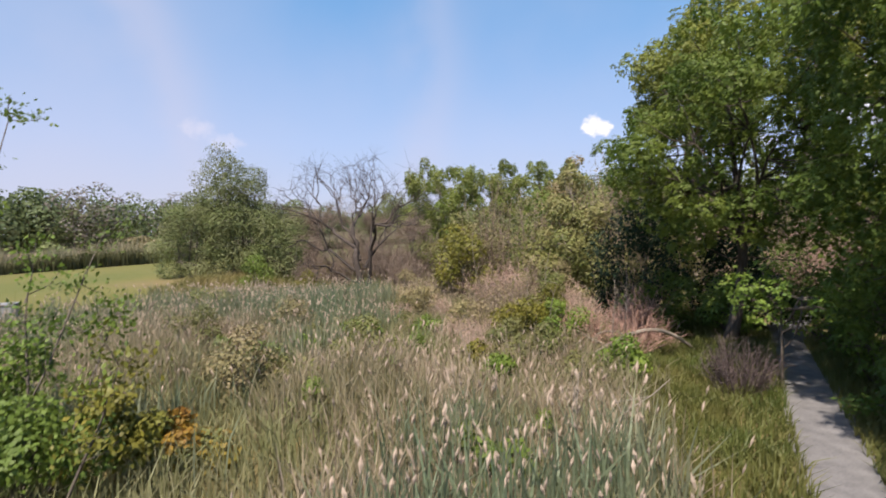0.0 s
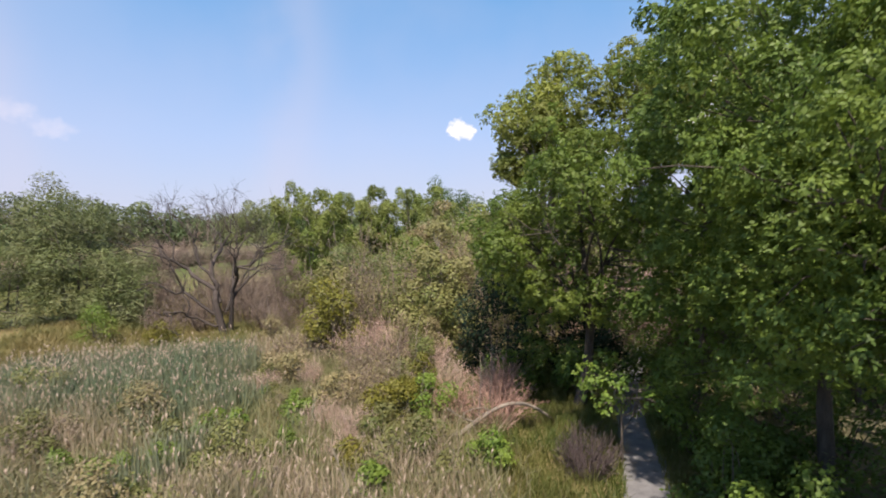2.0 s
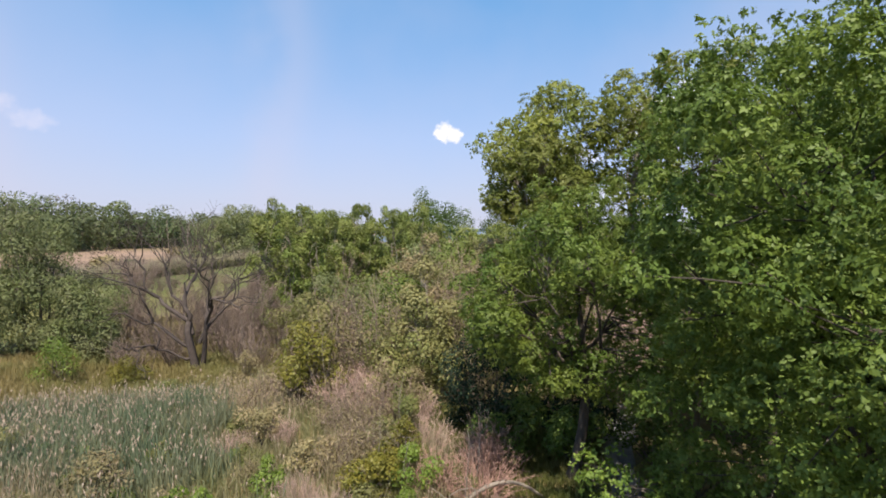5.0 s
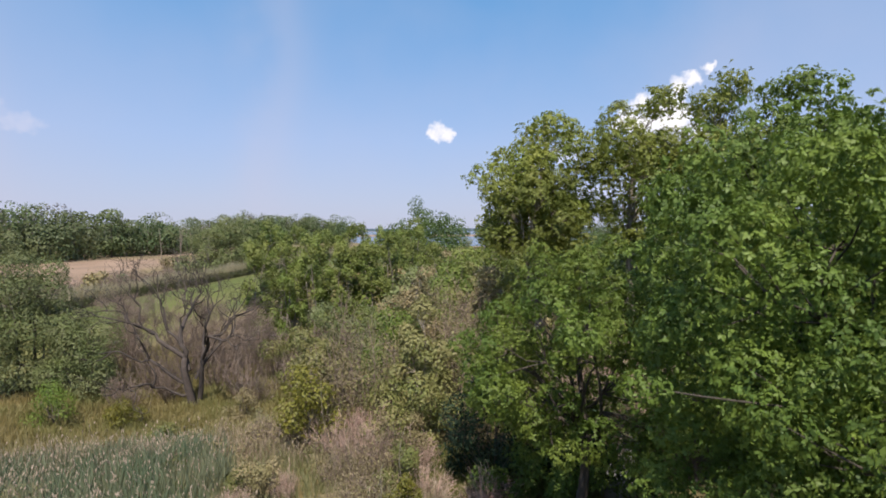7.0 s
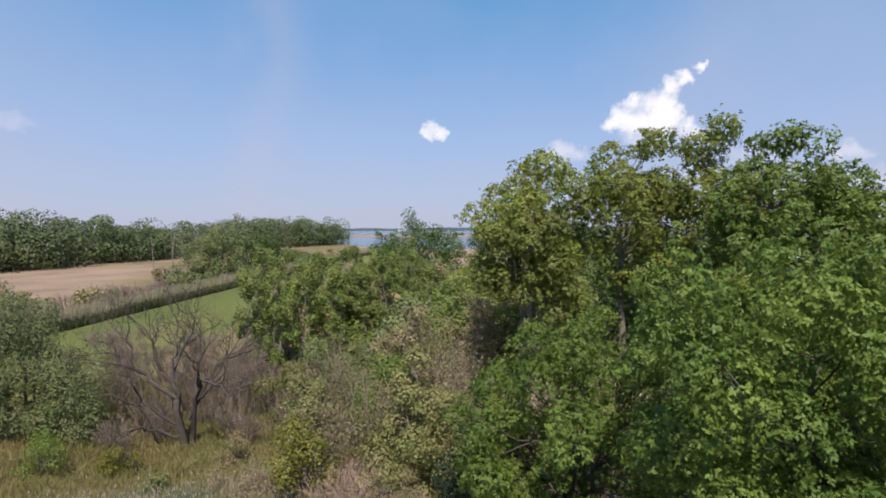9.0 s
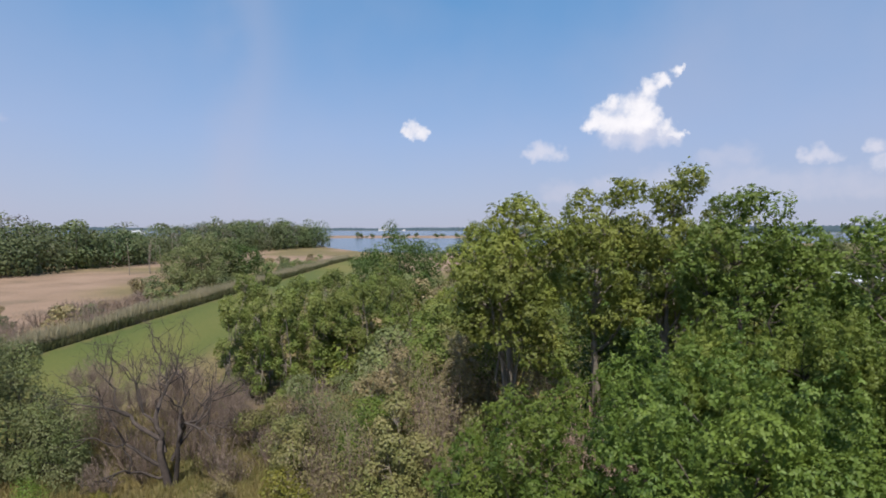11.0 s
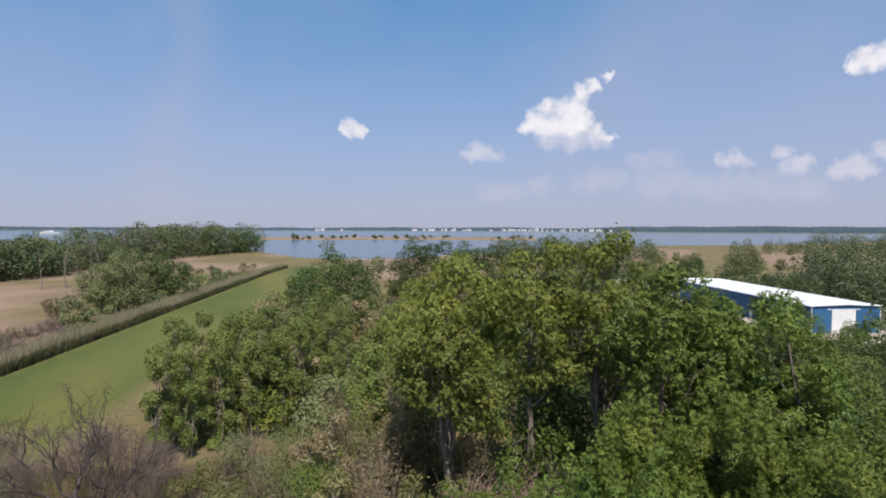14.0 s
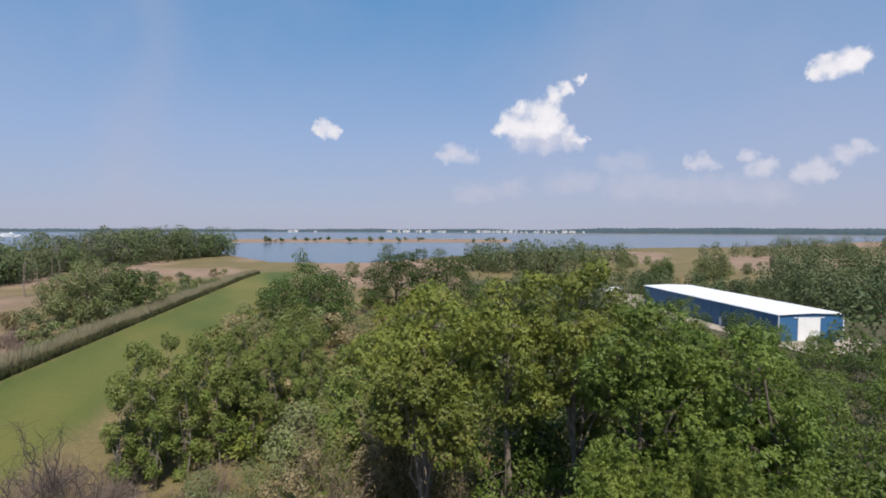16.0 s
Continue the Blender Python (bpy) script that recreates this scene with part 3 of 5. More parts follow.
def tree(name, label, place, height, radius, base, leaf, size, sprays, per, seed, bark="bark", trunk=0.22, lumps=0.28,
         limbs=9, spread=0.42, lean=(0, 0), hollow=0.45, droop=0.2, group="", slim=0.66, stems=1, flat=0.9, twigs=90, tuft=1, inner=0.15, shoots=0):
    """A broadleaved tree: crooked trunk or trunks with limbs and twigs, and a crown of leaf sprays round the twig tips."""
    rng = np.random.default_rng(seed)
    ob = thing(name, label, "tree", place, group)
    cz = (base + height) / 2
    centre = np.array([lean[0], lean[1], cz])
    radii = np.array([radius, radius, (height - base) / 2])
    lines, nodes_ = [], []
    for s in range(stems):
        a0 = rng.uniform(0, 6.28)
        off = np.array([np.cos(a0), np.sin(a0), 0]) * (0.25 * (stems > 1)) * stems ** 0.5
        tip = np.array([lean[0], lean[1], 0]) + off * radius * (1.0 if stems > 1 else 0) + np.array([0, 0, base + (height - base) * rng.uniform(0.72, 0.86)])
        ln = bow(off + [0, 0, -0.3], tip, rng, 0.035, 9)
        rad = trunk / stems ** 0.5 * np.linspace(1, 0.14, 9) ** 0.9
        rad[0] *= 1.35
        lines.append((ln, rad))
        nodes_ += list(ln[3:])
        for k in range(limbs // stems + 1):
            f = rng.uniform(0.32, 0.9)
            s0 = np.array([np.interp(f, np.linspace(0, 1, 9), ln[:, q]) for q in range(3)])
            dr = unit(rng.normal(size=3) * np.array([1, 1, 0.45]) + np.array([0, 0, 0.25]))
            e0 = centre + dr * radii * rng.uniform(0.40, 0.62)
            e0[2] = max(e0[2], s0[2] * 0.8)
            lb = bow(s0, e0, rng, 0.09, 6)
            r0 = np.interp(f, np.linspace(0, 1, 9), rad) * rng.uniform(0.4, 0.7)
            lines.append((lb, np.linspace(r0, 0.025, 6)))
            nodes_ += list(lb[1:])
    pts, out = crown_points(rng, sprays, centre, radii, lumps, seed, hollow)
    pts[:, 2] = np.maximum(pts[:, 2], 0.5)
    nd = np.array(nodes_)
    for q in range(0, len(pts), max(1, len(pts) // twigs)):
        a = nd[np.argmin(((nd - pts[q]) ** 2).sum(1) + 3 * np.maximum(0, nd[:, 2] - pts[q][2]))]
        lines.append((bow(a, pts[q], rng, 0.08, 4), np.linspace(0.03, 0.010, 4)))
    part("trunk", tubes("trunk", lines, 6), M[bark], ob)
    sp = spread * rng.uniform(0.45, 1.5, len(pts))
    if shoots:
        # upright leafy shoots above the crown, four tapering tufts each
        high = np.argsort(-pts[:, 2])[:len(pts) // 2]
        foot = pts[rng.choice(high, shoots)] + rng.normal(size=(shoots, 3)) * np.array([0.5, 0.5, 0.2])
        way = np.array([0, 0, 0.40]) + rng.normal(size=(shoots, 3)) * 0.08
        for q, w in enumerate((0.32, 0.27, 0.21, 0.14)):
            pts = np.concatenate([pts, foot + way * (0.6 + 1.0 * q)])
            sp = np.concatenate([sp, w * rng.uniform(0.8, 1.3, shoots)])
        per = int(per * (sprays + shoots) / len(pts))
    part("crown", lobe_leaves("crown", pts, sp, per, size, rng, droop, flat, slim, 0.22, tuft, inner), M[leaf], ob)
    return ob


def twig_shrub(name, label, place, height, radius, count, seed, wood="browntwig", leaf="", size=0.1, per=3, group="", thick=0.014, upright=0.6, category="shrub"):
    """A thicket of bare, branching stems that rise from one foot, with few or no leaves."""
    rng = np.random.default_rng(seed)
    ob = thing(name, label, category, place, group)
    lines, tips = [], []
    for k in range(count):
        a = rng.uniform(0, 6.28)
        q = rng.uniform(0, 1) ** 0.5
        foot = np.array([np.cos(a), np.sin(a), 0]) * q * radius * 0.35 + [0, 0, -0.05]
        tip = np.array([np.cos(a) * q * radius, np.sin(a) * q * radius, height * (1 - (1 - upright) * q * q) * rng.uniform(0.6, 1.05)])
        ln = bow(foot, tip, rng, 0.07, 5)
        lines.append((ln, np.linspace(thick, thick * 0.3, 5)))
        for b in range(5):
            f = rng.uniform(0.3, 0.95)
            s0 = np.array([np.interp(f, np.linspace(0, 1, 5), ln[:, c_]) for c_ in range(3)])
            e0 = s0 + unit(rng.normal(size=3) + (tip - foot) / height * 1.2) * height * rng.uniform(0.10, 0.24)
            e0[2] = max(e0[2], 0.05)
            lines.append((bow(s0, e0, rng, 0.08, 3), np.linspace(thick * 0.5, thick * 0.2, 3)))
            tips.append(e0)
            tips.append(s0)
    part("brushwood", tubes("brushwood", lines, 3), M[wood], ob)
    if leaf:
        tips = np.array(tips)
        part("foliage", clump_leaves("foliage", tips, unit(tips - np.array([0, 0, height * 0.4])), per, np.full(len(tips), 0.16 * height ** 0.5), size, rng), M[leaf], ob)
    return ob


def bush(name, label, place, height, radius, leaf, size, sprays, per, seed, group="", lumps=0.3, spread=0.28, wood="bark", category="shrub"):
    """A leafy bush with foliage down to the ground."""
    rng = np.random.default_rng(seed)
    ob = thing(name, label, category, place, group)
    sprays, per, spread = max(9, sprays // 6), int(per * 5), radius * 0.36
    pts, out = crown_points(rng, sprays, (0, 0, height * 0.42), (radius, radius, height * 0.56), lumps, seed, 0.4)
    pts[:, 2] = np.maximum(pts[:, 2], 0.08)
    lines = [(bow((0, 0, -0.1), pts[q], rng, 0.1, 5), np.linspace(0.035, 0.008, 5)) for q in range(0, len(pts), max(1, len(pts) // 16))]
    part("brushwood", tubes("brushwood", lines, 4), M[wood], ob)
    part("foliage", lobe_leaves("foliage", pts, spread * rng.uniform(0.6, 1.4, len(pts)), per, size, rng), M[leaf], ob)
    return ob


def fork(rng, start, way, length, radius, depth, lines, tips, wander=0.35, crook=0.06):
    """Boughs that fork again and again."""
    end = start + way * length
    ln = bow(start, end, rng, crook, 5)
    lines.append((ln, np.linspace(radius, radius * 0.62, 5)))
    if depth == 0:
        tips.append(end)
        return
    for k in range(2 + (rng.uniform() < 0.45)):
        w = unit(way + rng.normal(size=3) * wander + np.array([0, 0, 0.12]))
        fork(rng, ln[-1] if k < 2 else ln[2], w, length * rng.uniform(0.62, 0.86), radius * rng.uniform(0.48, 0.66), depth - 1, lines, tips, wander, crook)


def at(x, y, dz=0.0):
    return (x, y, ground_z(x, y) + dz)


# trees over the trail
MAPLE = "green silver maple with leafy sprays over the trail"
for k, (x, y, h, r, b, sprays, per, lean, lf, shoots) in enumerate((
        (13.1, 10.8, 14.3, 6.0, 1.8, 250, 580, (0, 0), "maple", 90), (10.8, 20.2, 11.8, 4.4, 2.2, 165, 500, (-0.2, -0.3), "bright", 0),
        (20.4, 20.0, 13.3, 3.7, 2.5, 100, 400, (0, 0), "shoot", 220), (22.6, 17.6, 13.7, 4.4, 2.2, 110, 400, (0, 0), "shoot", 220),
        (11.5, 6.4, 12.2, 4.8, 2.8, 140, 440, (0, 0), "maple", 0), (24.8, 13.2, 13.3, 4.8, 1.6, 110, 400, (0, 0), "shoot", 220))):
    tree("maple_tree", MAPLE, at(x, y), h, r, b, lf, 0.12, sprays, int(per * 1.15), 101 + k, "darkbark", trunk=0.24, limbs=13, spread=0.66, flat=0.72, slim=0.55, tuft=7, inner=0.0, lumps=0.24, lean=lean, hollow=0.4, group="maples by the trail", shoots=shoots)

# tall cottonwoods
COT = "tall cottonwood with a broken, yellow-green crown and pale trunk"
for k, (x, y, h, r, b) in enumerate(((18.2, 37.2, 20.7, 4.3, 9.0), (24.2, 34.2, 21.9, 4.1, 8.0), (28.2, 31.8, 22.3, 4.2, 8.0), (16.2, 34.6, 15.6, 2.9, 8.8), (33.5, 33.0, 19.5, 4.0, 6.0))):
    tree("cottonwood_tree", COT, at(x, y), h, r, b, "cotton", 0.20, 112, 340, 200 + k, "palebark", 0.34, 0.34, 13, 0.80, hollow=0.35, tuft=6, inner=0.05, group="cottonwoods")
# dark maples that rise before the warehouse
for k, (x, y, h, r, b) in enumerate(((26.4, 24.9, 20.3, 3.5, 4.0), (28.8, 22.7, 20.2, 3.5, 4.0), (32.0, 20.2, 19.0, 3.8, 3.0), (36.0, 23.5, 17.2, 4.4, 2.0), (41.0, 26.0, 16.6, 4.4, 2.0))):
    tree("tall_maple_tree", "tall dark green maple with an uneven crown", at(x, y), h, r, b, "tall", 0.20, 115, 310, 220 + k, "bark", 0.30, 0.30, 12, 0.72, hollow=0.35, tuft=6, inner=0.05, group="tall maples")

# aspens beside the levee
ASP = "slender young aspen with grey-green leaves and a thin pale trunk"
for k in range(36):
    rng = np.random.default_rng(300 + k)
    x, y = -3.4 + 0.58 * k + rng.uniform(-0.7, 0.7), 57.5 + (k % 5) * 2.9 + rng.uniform(-1, 1) + 0.14 * k
    tree("aspen_tree", ASP, at(x, y), rng.uniform(9.6, 12.9), rng.uniform(1.15, 1.65), rng.uniform(-3.0, -1.6), "aspen", 0.24, 54, 84, 300 + k, "palebark", 0.10, 0.2, 6, 0.42, twigs=16, inner=0.05, flat=1.15, group="aspen stand")

# willow clump by the levee and the dead tree
tree("willow_tree", "grey-green bushy willow at the edge of the reeds", at(-17.0, 44.5), 10.4, 3.5, -1.5, "willow", 0.20, 150, 300, 401, stems=4, trunk=0.22, slim=0.4, lumps=0.22, spread=0.8)
tree("willow_tree", "low grey-green willow bush spreading beside the dead tree", at(-13.6, 43.4), 5.2, 2.4, -2.0, "willow", 0.17, 95, 340, 402, stems=3, trunk=0.14, slim=0.4, lumps=0.24, spread=0.75)
tree("willow_tree", "grey-green bushy willow at the edge of the reeds", at(-20.5, 43.0), 6.8, 3.0, -2.0, "willow", 0.17, 80, 320, 403, stems=3, trunk=0.14, slim=0.4, lumps=0.24, spread=0.75)

rng = np.random.default_rng(411)
ob = thing("dead_tree", "leafless dead tree with dark forking boughs", "tree", at(-6.4, 42.0), scale=1.22)
lines, tips = [], []
for foot, way, ln, r in (((0.05, 0, -0.2), (-0.14, 0.05, 1.0), 3.0, 0.26), ((0.25, 0.1, -0.2), (0.12, -0.1, 1.0), 2.9, 0.18), ((-0.1, 0, 1.2), (-0.85, 0.1, 0.62), 2.6, 0.13), ((0.2, 0, 1.5), (0.55, 0.2, 0.8), 2.3, 0.11), ((-0.05, -0.1, 0.8), (-0.95, -0.3, 0.30), 2.0, 0.10), ((-0.15, 0.1, 2.0), (-0.5, 0.3, 0.9), 2.6, 0.12)):
    fork(rng, np.array(foot), unit(np.array(way)), ln, r, 5 if r > 0.2 else 4 if r > 0.15 else 3, lines, tips, 0.38, 0.11)
for t_ in tips:
    for k in range(3):
        w = unit(rng.normal(size=3) + np.array([0, 0, 0.7]))
        lines.append((bow(t_, t_ + w * rng.uniform(0.5, 1.4), rng, 0.08, 3), np.linspace(0.010, 0.004, 3)))
part("trunk", tubes("trunk", lines, 5), M["deadwood"], ob)

# slender leafless trees that stand round the dead tree
for n_, (x, y, h) in enumerate(((-9.4, 46.6, 0.85), (-3.2, 46.2, 0.75), (-6.6, 51.5, 0.8), (-13.0, 52.0, 0.75))):
    rng = np.random.default_rng(420 + n_)
    ob = thing("bare_tree", "slender leafless tree with a haze of purple-brown twigs", "tree", at(x, y), "bare trees", scale=h)
    lines, tips = [], []
    for q in range(3):
        fork(rng, np.array([rng.normal() * 0.15, rng.normal() * 0.15, -0.2]), unit(np.array([rng.normal() * 0.22, rng.normal() * 0.22, 1.0])), 2.4, 0.08, 5, lines, tips, 0.26)
    part("trunk", tubes("trunk", lines, 4), M["browntwig"], ob)
    tw = []
    for t_ in tips:
        for k in range(6):
            tw.append((bow(t_, t_ + unit(rng.normal(size=3) + np.array([0, 0, 0.8])) * rng.uniform(0.5, 1.3), rng, 0.08, 3), np.linspace(0.010, 0.005, 3)))
    part("twigwork", tubes("twigwork", tw, 3), M["browntwig"], ob)

# thicket between the reeds and the cottonwoods
TH = "tall half-bare thicket shrub with olive and brown leaves"
rng = np.random.default_rng(500)
spots = [(2.5, 31.5, 6.0), (5.0, 33.0, 7.5), (7.5, 31.0, 8.2), (10.0, 33.0, 9.0), (8.5, 38.5, 9.8), (4.5, 38.0, 8.2), (12.0, 38.5, 9.5), (1.5, 36.5, 5.5), (11.0, 45.0, 9.0), (15.5, 42.0, 9.0), (10.5, 28.5, 8.0), (13.5, 27.0, 8.5), (16.5, 47.0, 9.0), (22.0, 40.0, 7.5), (27.0, 38.0, 7.0), (12.5, 49.5, 8.6), (14.5, 53.0, 8.6), (18.5, 51.0, 8.2), (19.5, 44.0, 7.6), (24.5, 45.0, 7.4), (31.0, 42.0, 7.0)]
for k, (x, y, h) in enumerate(spots):
    if k % 5 in (0, 1, 3):
        twig_shrub("thicket_shrub", TH, at(x, y), h, h * 0.27, 30, 500 + k, "browntwig", ("thicket", "olive", "shrub")[k % 3], 0.16, 5, "thicket shrubs", 0.028, 0.8)
    else:
        tree("box_elder_tree", "small olive-green box elder in the thicket", at(x, y), h, h * 0.24, h * 0.12, ("olive", "shrub", "olive", "willow", "thicket")[k % 5], 0.20, 58, 100, 500 + k, "palebark", 0.09, 0.3, 8, 0.46, twigs=40, inner=0.05, group="box elders")
for k, (x, y, h, r, lf) in enumerate(((1.2, 31.0, 4.6, 1.9, "yellow"), (5.8, 29.6, 4.2, 2.0, "shrub"), (9.3, 30.6, 5.2, 2.1, "shrub"), (7.0, 36.0, 6.8, 2.2, "bright"), (3.2, 44.5, 6.0, 2.2, "willow"), (14.0, 33.5, 5.6, 2.3, "shrub"), (5.5, 41.0, 5.2, 2.2, "willow"), (9.6, 42.0, 5.6, 2.3, "bright"), (2.6, 40.0, 4.6, 2.0, "shrub"), (12.8, 44.5, 6.0, 2.3, "aspen"), (7.5, 46.5, 6.4, 2.3, "willow"), (0.2, 46.0, 4.2, 1.9, "shrub"))):
    bush("leafy_bush", "yellow-green leafy bush in the thicket", at(x, y), h, r, lf, 0.17, 150, 45, 540 + k, "thicket bushes")

# purple-brown bare brush under the dead tree
for k, (x, y, h) in enumerate(((-9.5, 45.0, 3.6), (-3.5, 44.0, 3.2), (-1.0, 48.0, 4.6), (-4.0, 50.0, 5.2), (-8.0, 49.5, 4.5), (0.5, 43.0, 3.4), (-12.5, 48.5, 4.5), (-5.2, 46.5, 4.2), (-10.5, 41.8, 2.6), (-8.2, 43.6, 3.0), (-2.2, 41.2, 2.6), (-14.5, 47.0, 4.0), (2.2, 46.0, 4.4), (-7.0, 53.0, 4.4))):
    twig_shrub("bare_shrub", "leafless purple-brown shrub with fine twigs", at(x, y), h, h * 0.6, 62, 560 + k, "browntwig", group="bare shrubs", thick=0.026)

for k, (x, y, h) in enumerate(((19.0, 30.5, 6.0), (21.0, 31.5, 6.5), (22.8, 29.6, 6.2), (20.6, 28.4, 5.2), (24.6, 30.8, 6.6), (17.4, 32.2, 6.4), (23.2, 27.2, 5.4), (18.2, 28.2, 5.0), (26.0, 28.4, 5.6))):
    twig_shrub("bare_shrub", "leafless grey-brown shrub below the cottonwoods", at(x, y), h, h * 0.36, 60, 1560 + k, ("browntwig", "twig")[k % 2], group="bare shrubs", thick=0.036, upright=0.75)

# dead brush heap and the arched limb beside the trail
for k, (x, y, h, r, up_) in enumerate(((4.5, 29.0, 3.2, 2.0, 0.5), (3.2, 29.8, 2.8, 1.6, 0.6), (2.0, 30.2, 2.6, 1.3, 0.6), (5.9, 27.2, 2.6, 1.6, 0.5), (7.6, 20.9, 2.4, 1.9, 0.25), (6.8, 19.4, 1.8, 1.7, 0.25), (8.3, 22.6, 2.3, 1.6, 0.3), (5.4, 20.6, 1.9, 1.5, 0.3), (5.8, 24.2, 2.2, 1.5, 0.4), (3.9, 30.9, 2.4, 1.1, 0.8))):
    twig_shrub("dead_brush", "heap of dry pinkish-brown dead brush", at(x, y), h, r, 95, 580 + k, ("twig", "redtwig")[k in (4, 5, 7, 9)], group="dead brush", thick=0.022, upright=up_)
for k, (x, y, h, r) in enumerate(((2.7, 26.6, 2.6, 1.5), (3.2, 24.2, 2.2, 1.3), (1.9, 23.2, 1.8, 1.2), (0.4, 31.2, 2.7, 1.9), (-1.2, 32.4, 2.2, 1.6), (4.6, 26.8, 2.8, 1.4), (3.6, 18.0, 1.1, 0.9))):
    twig_shrub("grey_brush", "tangle of grey-brown twigs with few olive leaves", at(x, y), h, r, 70, 1580 + k, "browntwig", "thicket", 0.09, 2, group="grey brush", thick=0.017, upright=0.5)
for k, (x, y, h, r, lf) in enumerate(((4.5, 22.6, 2.2, 1.0, "yellow"), (5.0, 25.0, 2.5, 1.1, "shrub"), (3.5, 20.9, 1.5, 0.8, "yellow"), (2.3, 18.4, 1.3, 0.8, "shrub"), (5.6, 27.6, 2.9, 1.2, "thicket"), (1.2, 17.0, 1.0, 0.8, "yellow"))):
    bush("leafy_bush", "yellow-green leafy bush growing through dead brush", at(x, y), h, r, lf, 0.11, 120, 40, 1590 + k, "bushes in the brush")
for k, (x, y, h, r) in enumerate(((1.5, 18.7, 1.6, 1.0), (0.4, 20.4, 1.4, 0.9), (1.0, 17.2, 1.2, 0.8), (-2.2, 25.4, 1.4, 0.9), (-0.2, 26.2, 1.5, 0.8))):
    twig_shrub("dry_grass_clump", "clump of pale pinkish dry grass among the reeds", at(x, y), h, r, 120, 1600 + k, "twig", group="dry grass clumps", thick=0.010, upright=0.75, category="grass")
rng = np.random.default_rng(590)
ob = thing("fallen_limb", "bleached fallen limb arching over the grass", "branch", at(4.9, 18.4))
t_ = np.linspace(0, 1, 14)
arch = np.stack([4.2 * t_, 0.8 * t_ + 0.22 * np.sin(5 * t_), 0.10 + 0.85 * np.sin(np.pi * t_ ** 1.4)], -1)
part("limb", tubes("limb", [(arch, np.linspace(0.10, 0.05, 14)), (bow(arch[5], arch[5] + [-1.2, -0.5, 0.1], rng), np.linspace(0.03, 0.01, 5)), (bow(arch[3], arch[3] + [-1.0, 0.4, 0.5], rng), np.linspace(0.03, 0.01, 5))], 7), M["palebark"], ob)

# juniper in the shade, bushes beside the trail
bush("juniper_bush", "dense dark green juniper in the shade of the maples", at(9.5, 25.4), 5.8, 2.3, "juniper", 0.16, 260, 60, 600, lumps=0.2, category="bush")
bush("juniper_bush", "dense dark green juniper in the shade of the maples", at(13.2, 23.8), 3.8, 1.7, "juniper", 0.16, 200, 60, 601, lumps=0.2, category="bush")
for k, (x, y, h, r, lf) in enumerate(((10.8, 11.6, 2.6, 1.3, "maple"), (9.4, 8.4, 2.6, 1.2, "maple"), (14.0, 17.2, 2.8, 1.6, "maple"), (12.6, 14.6, 2.0, 1.1, "bright"), (16.5, 25.5, 4.0, 2.2, "maple"), (9.2, 22.4, 2.6, 1.4, "maple"), (11.6, 21.4, 2.4, 1.2, "maple"), (13.4, 9.0, 2.8, 1.6, "maple"), (15.4, 12.4, 3.0, 1.7, "maple"), (17.6, 16.2, 3.2, 1.8, "maple"), (19.0, 10.0, 3.0, 1.8, "maple"), (20.5, 18.0, 3.4, 1.9, "maple"), (11.6, 7.0, 2.4, 1.3, "maple"), (15.0, 20.6, 2.6, 1.4, "maple"), (22.5, 24.0, 3.6, 2.0, "maple"), (12.4, 12.2, 2.0, 1.1, "maple"))):
    bush("trailside_bush", "green bush beside the gravel trail", at(x, y), h, r, lf, 0.14, 110, 40, 610 + k, "trailside bushes")

# shrub added in place of a purple shadow, with the shade in its colour
twig_shrub("dark_shrub", "low leafless shrub added for a dark purple shadow beside the trail", at(8.2, 14.6), 1.8, 1.2, 120, 602, "shadetwig", thick=0.016, upright=0.5)
tree("maple_sapling", "young maple with light green sprays beside the trail", at(9.6, 15.0), 3.3, 1.3, 1.5, "bright", 0.12, 40, 70, 603, trunk=0.05, limbs=6, spread=0.34, twigs=30, tuft=5, inner=0.0)

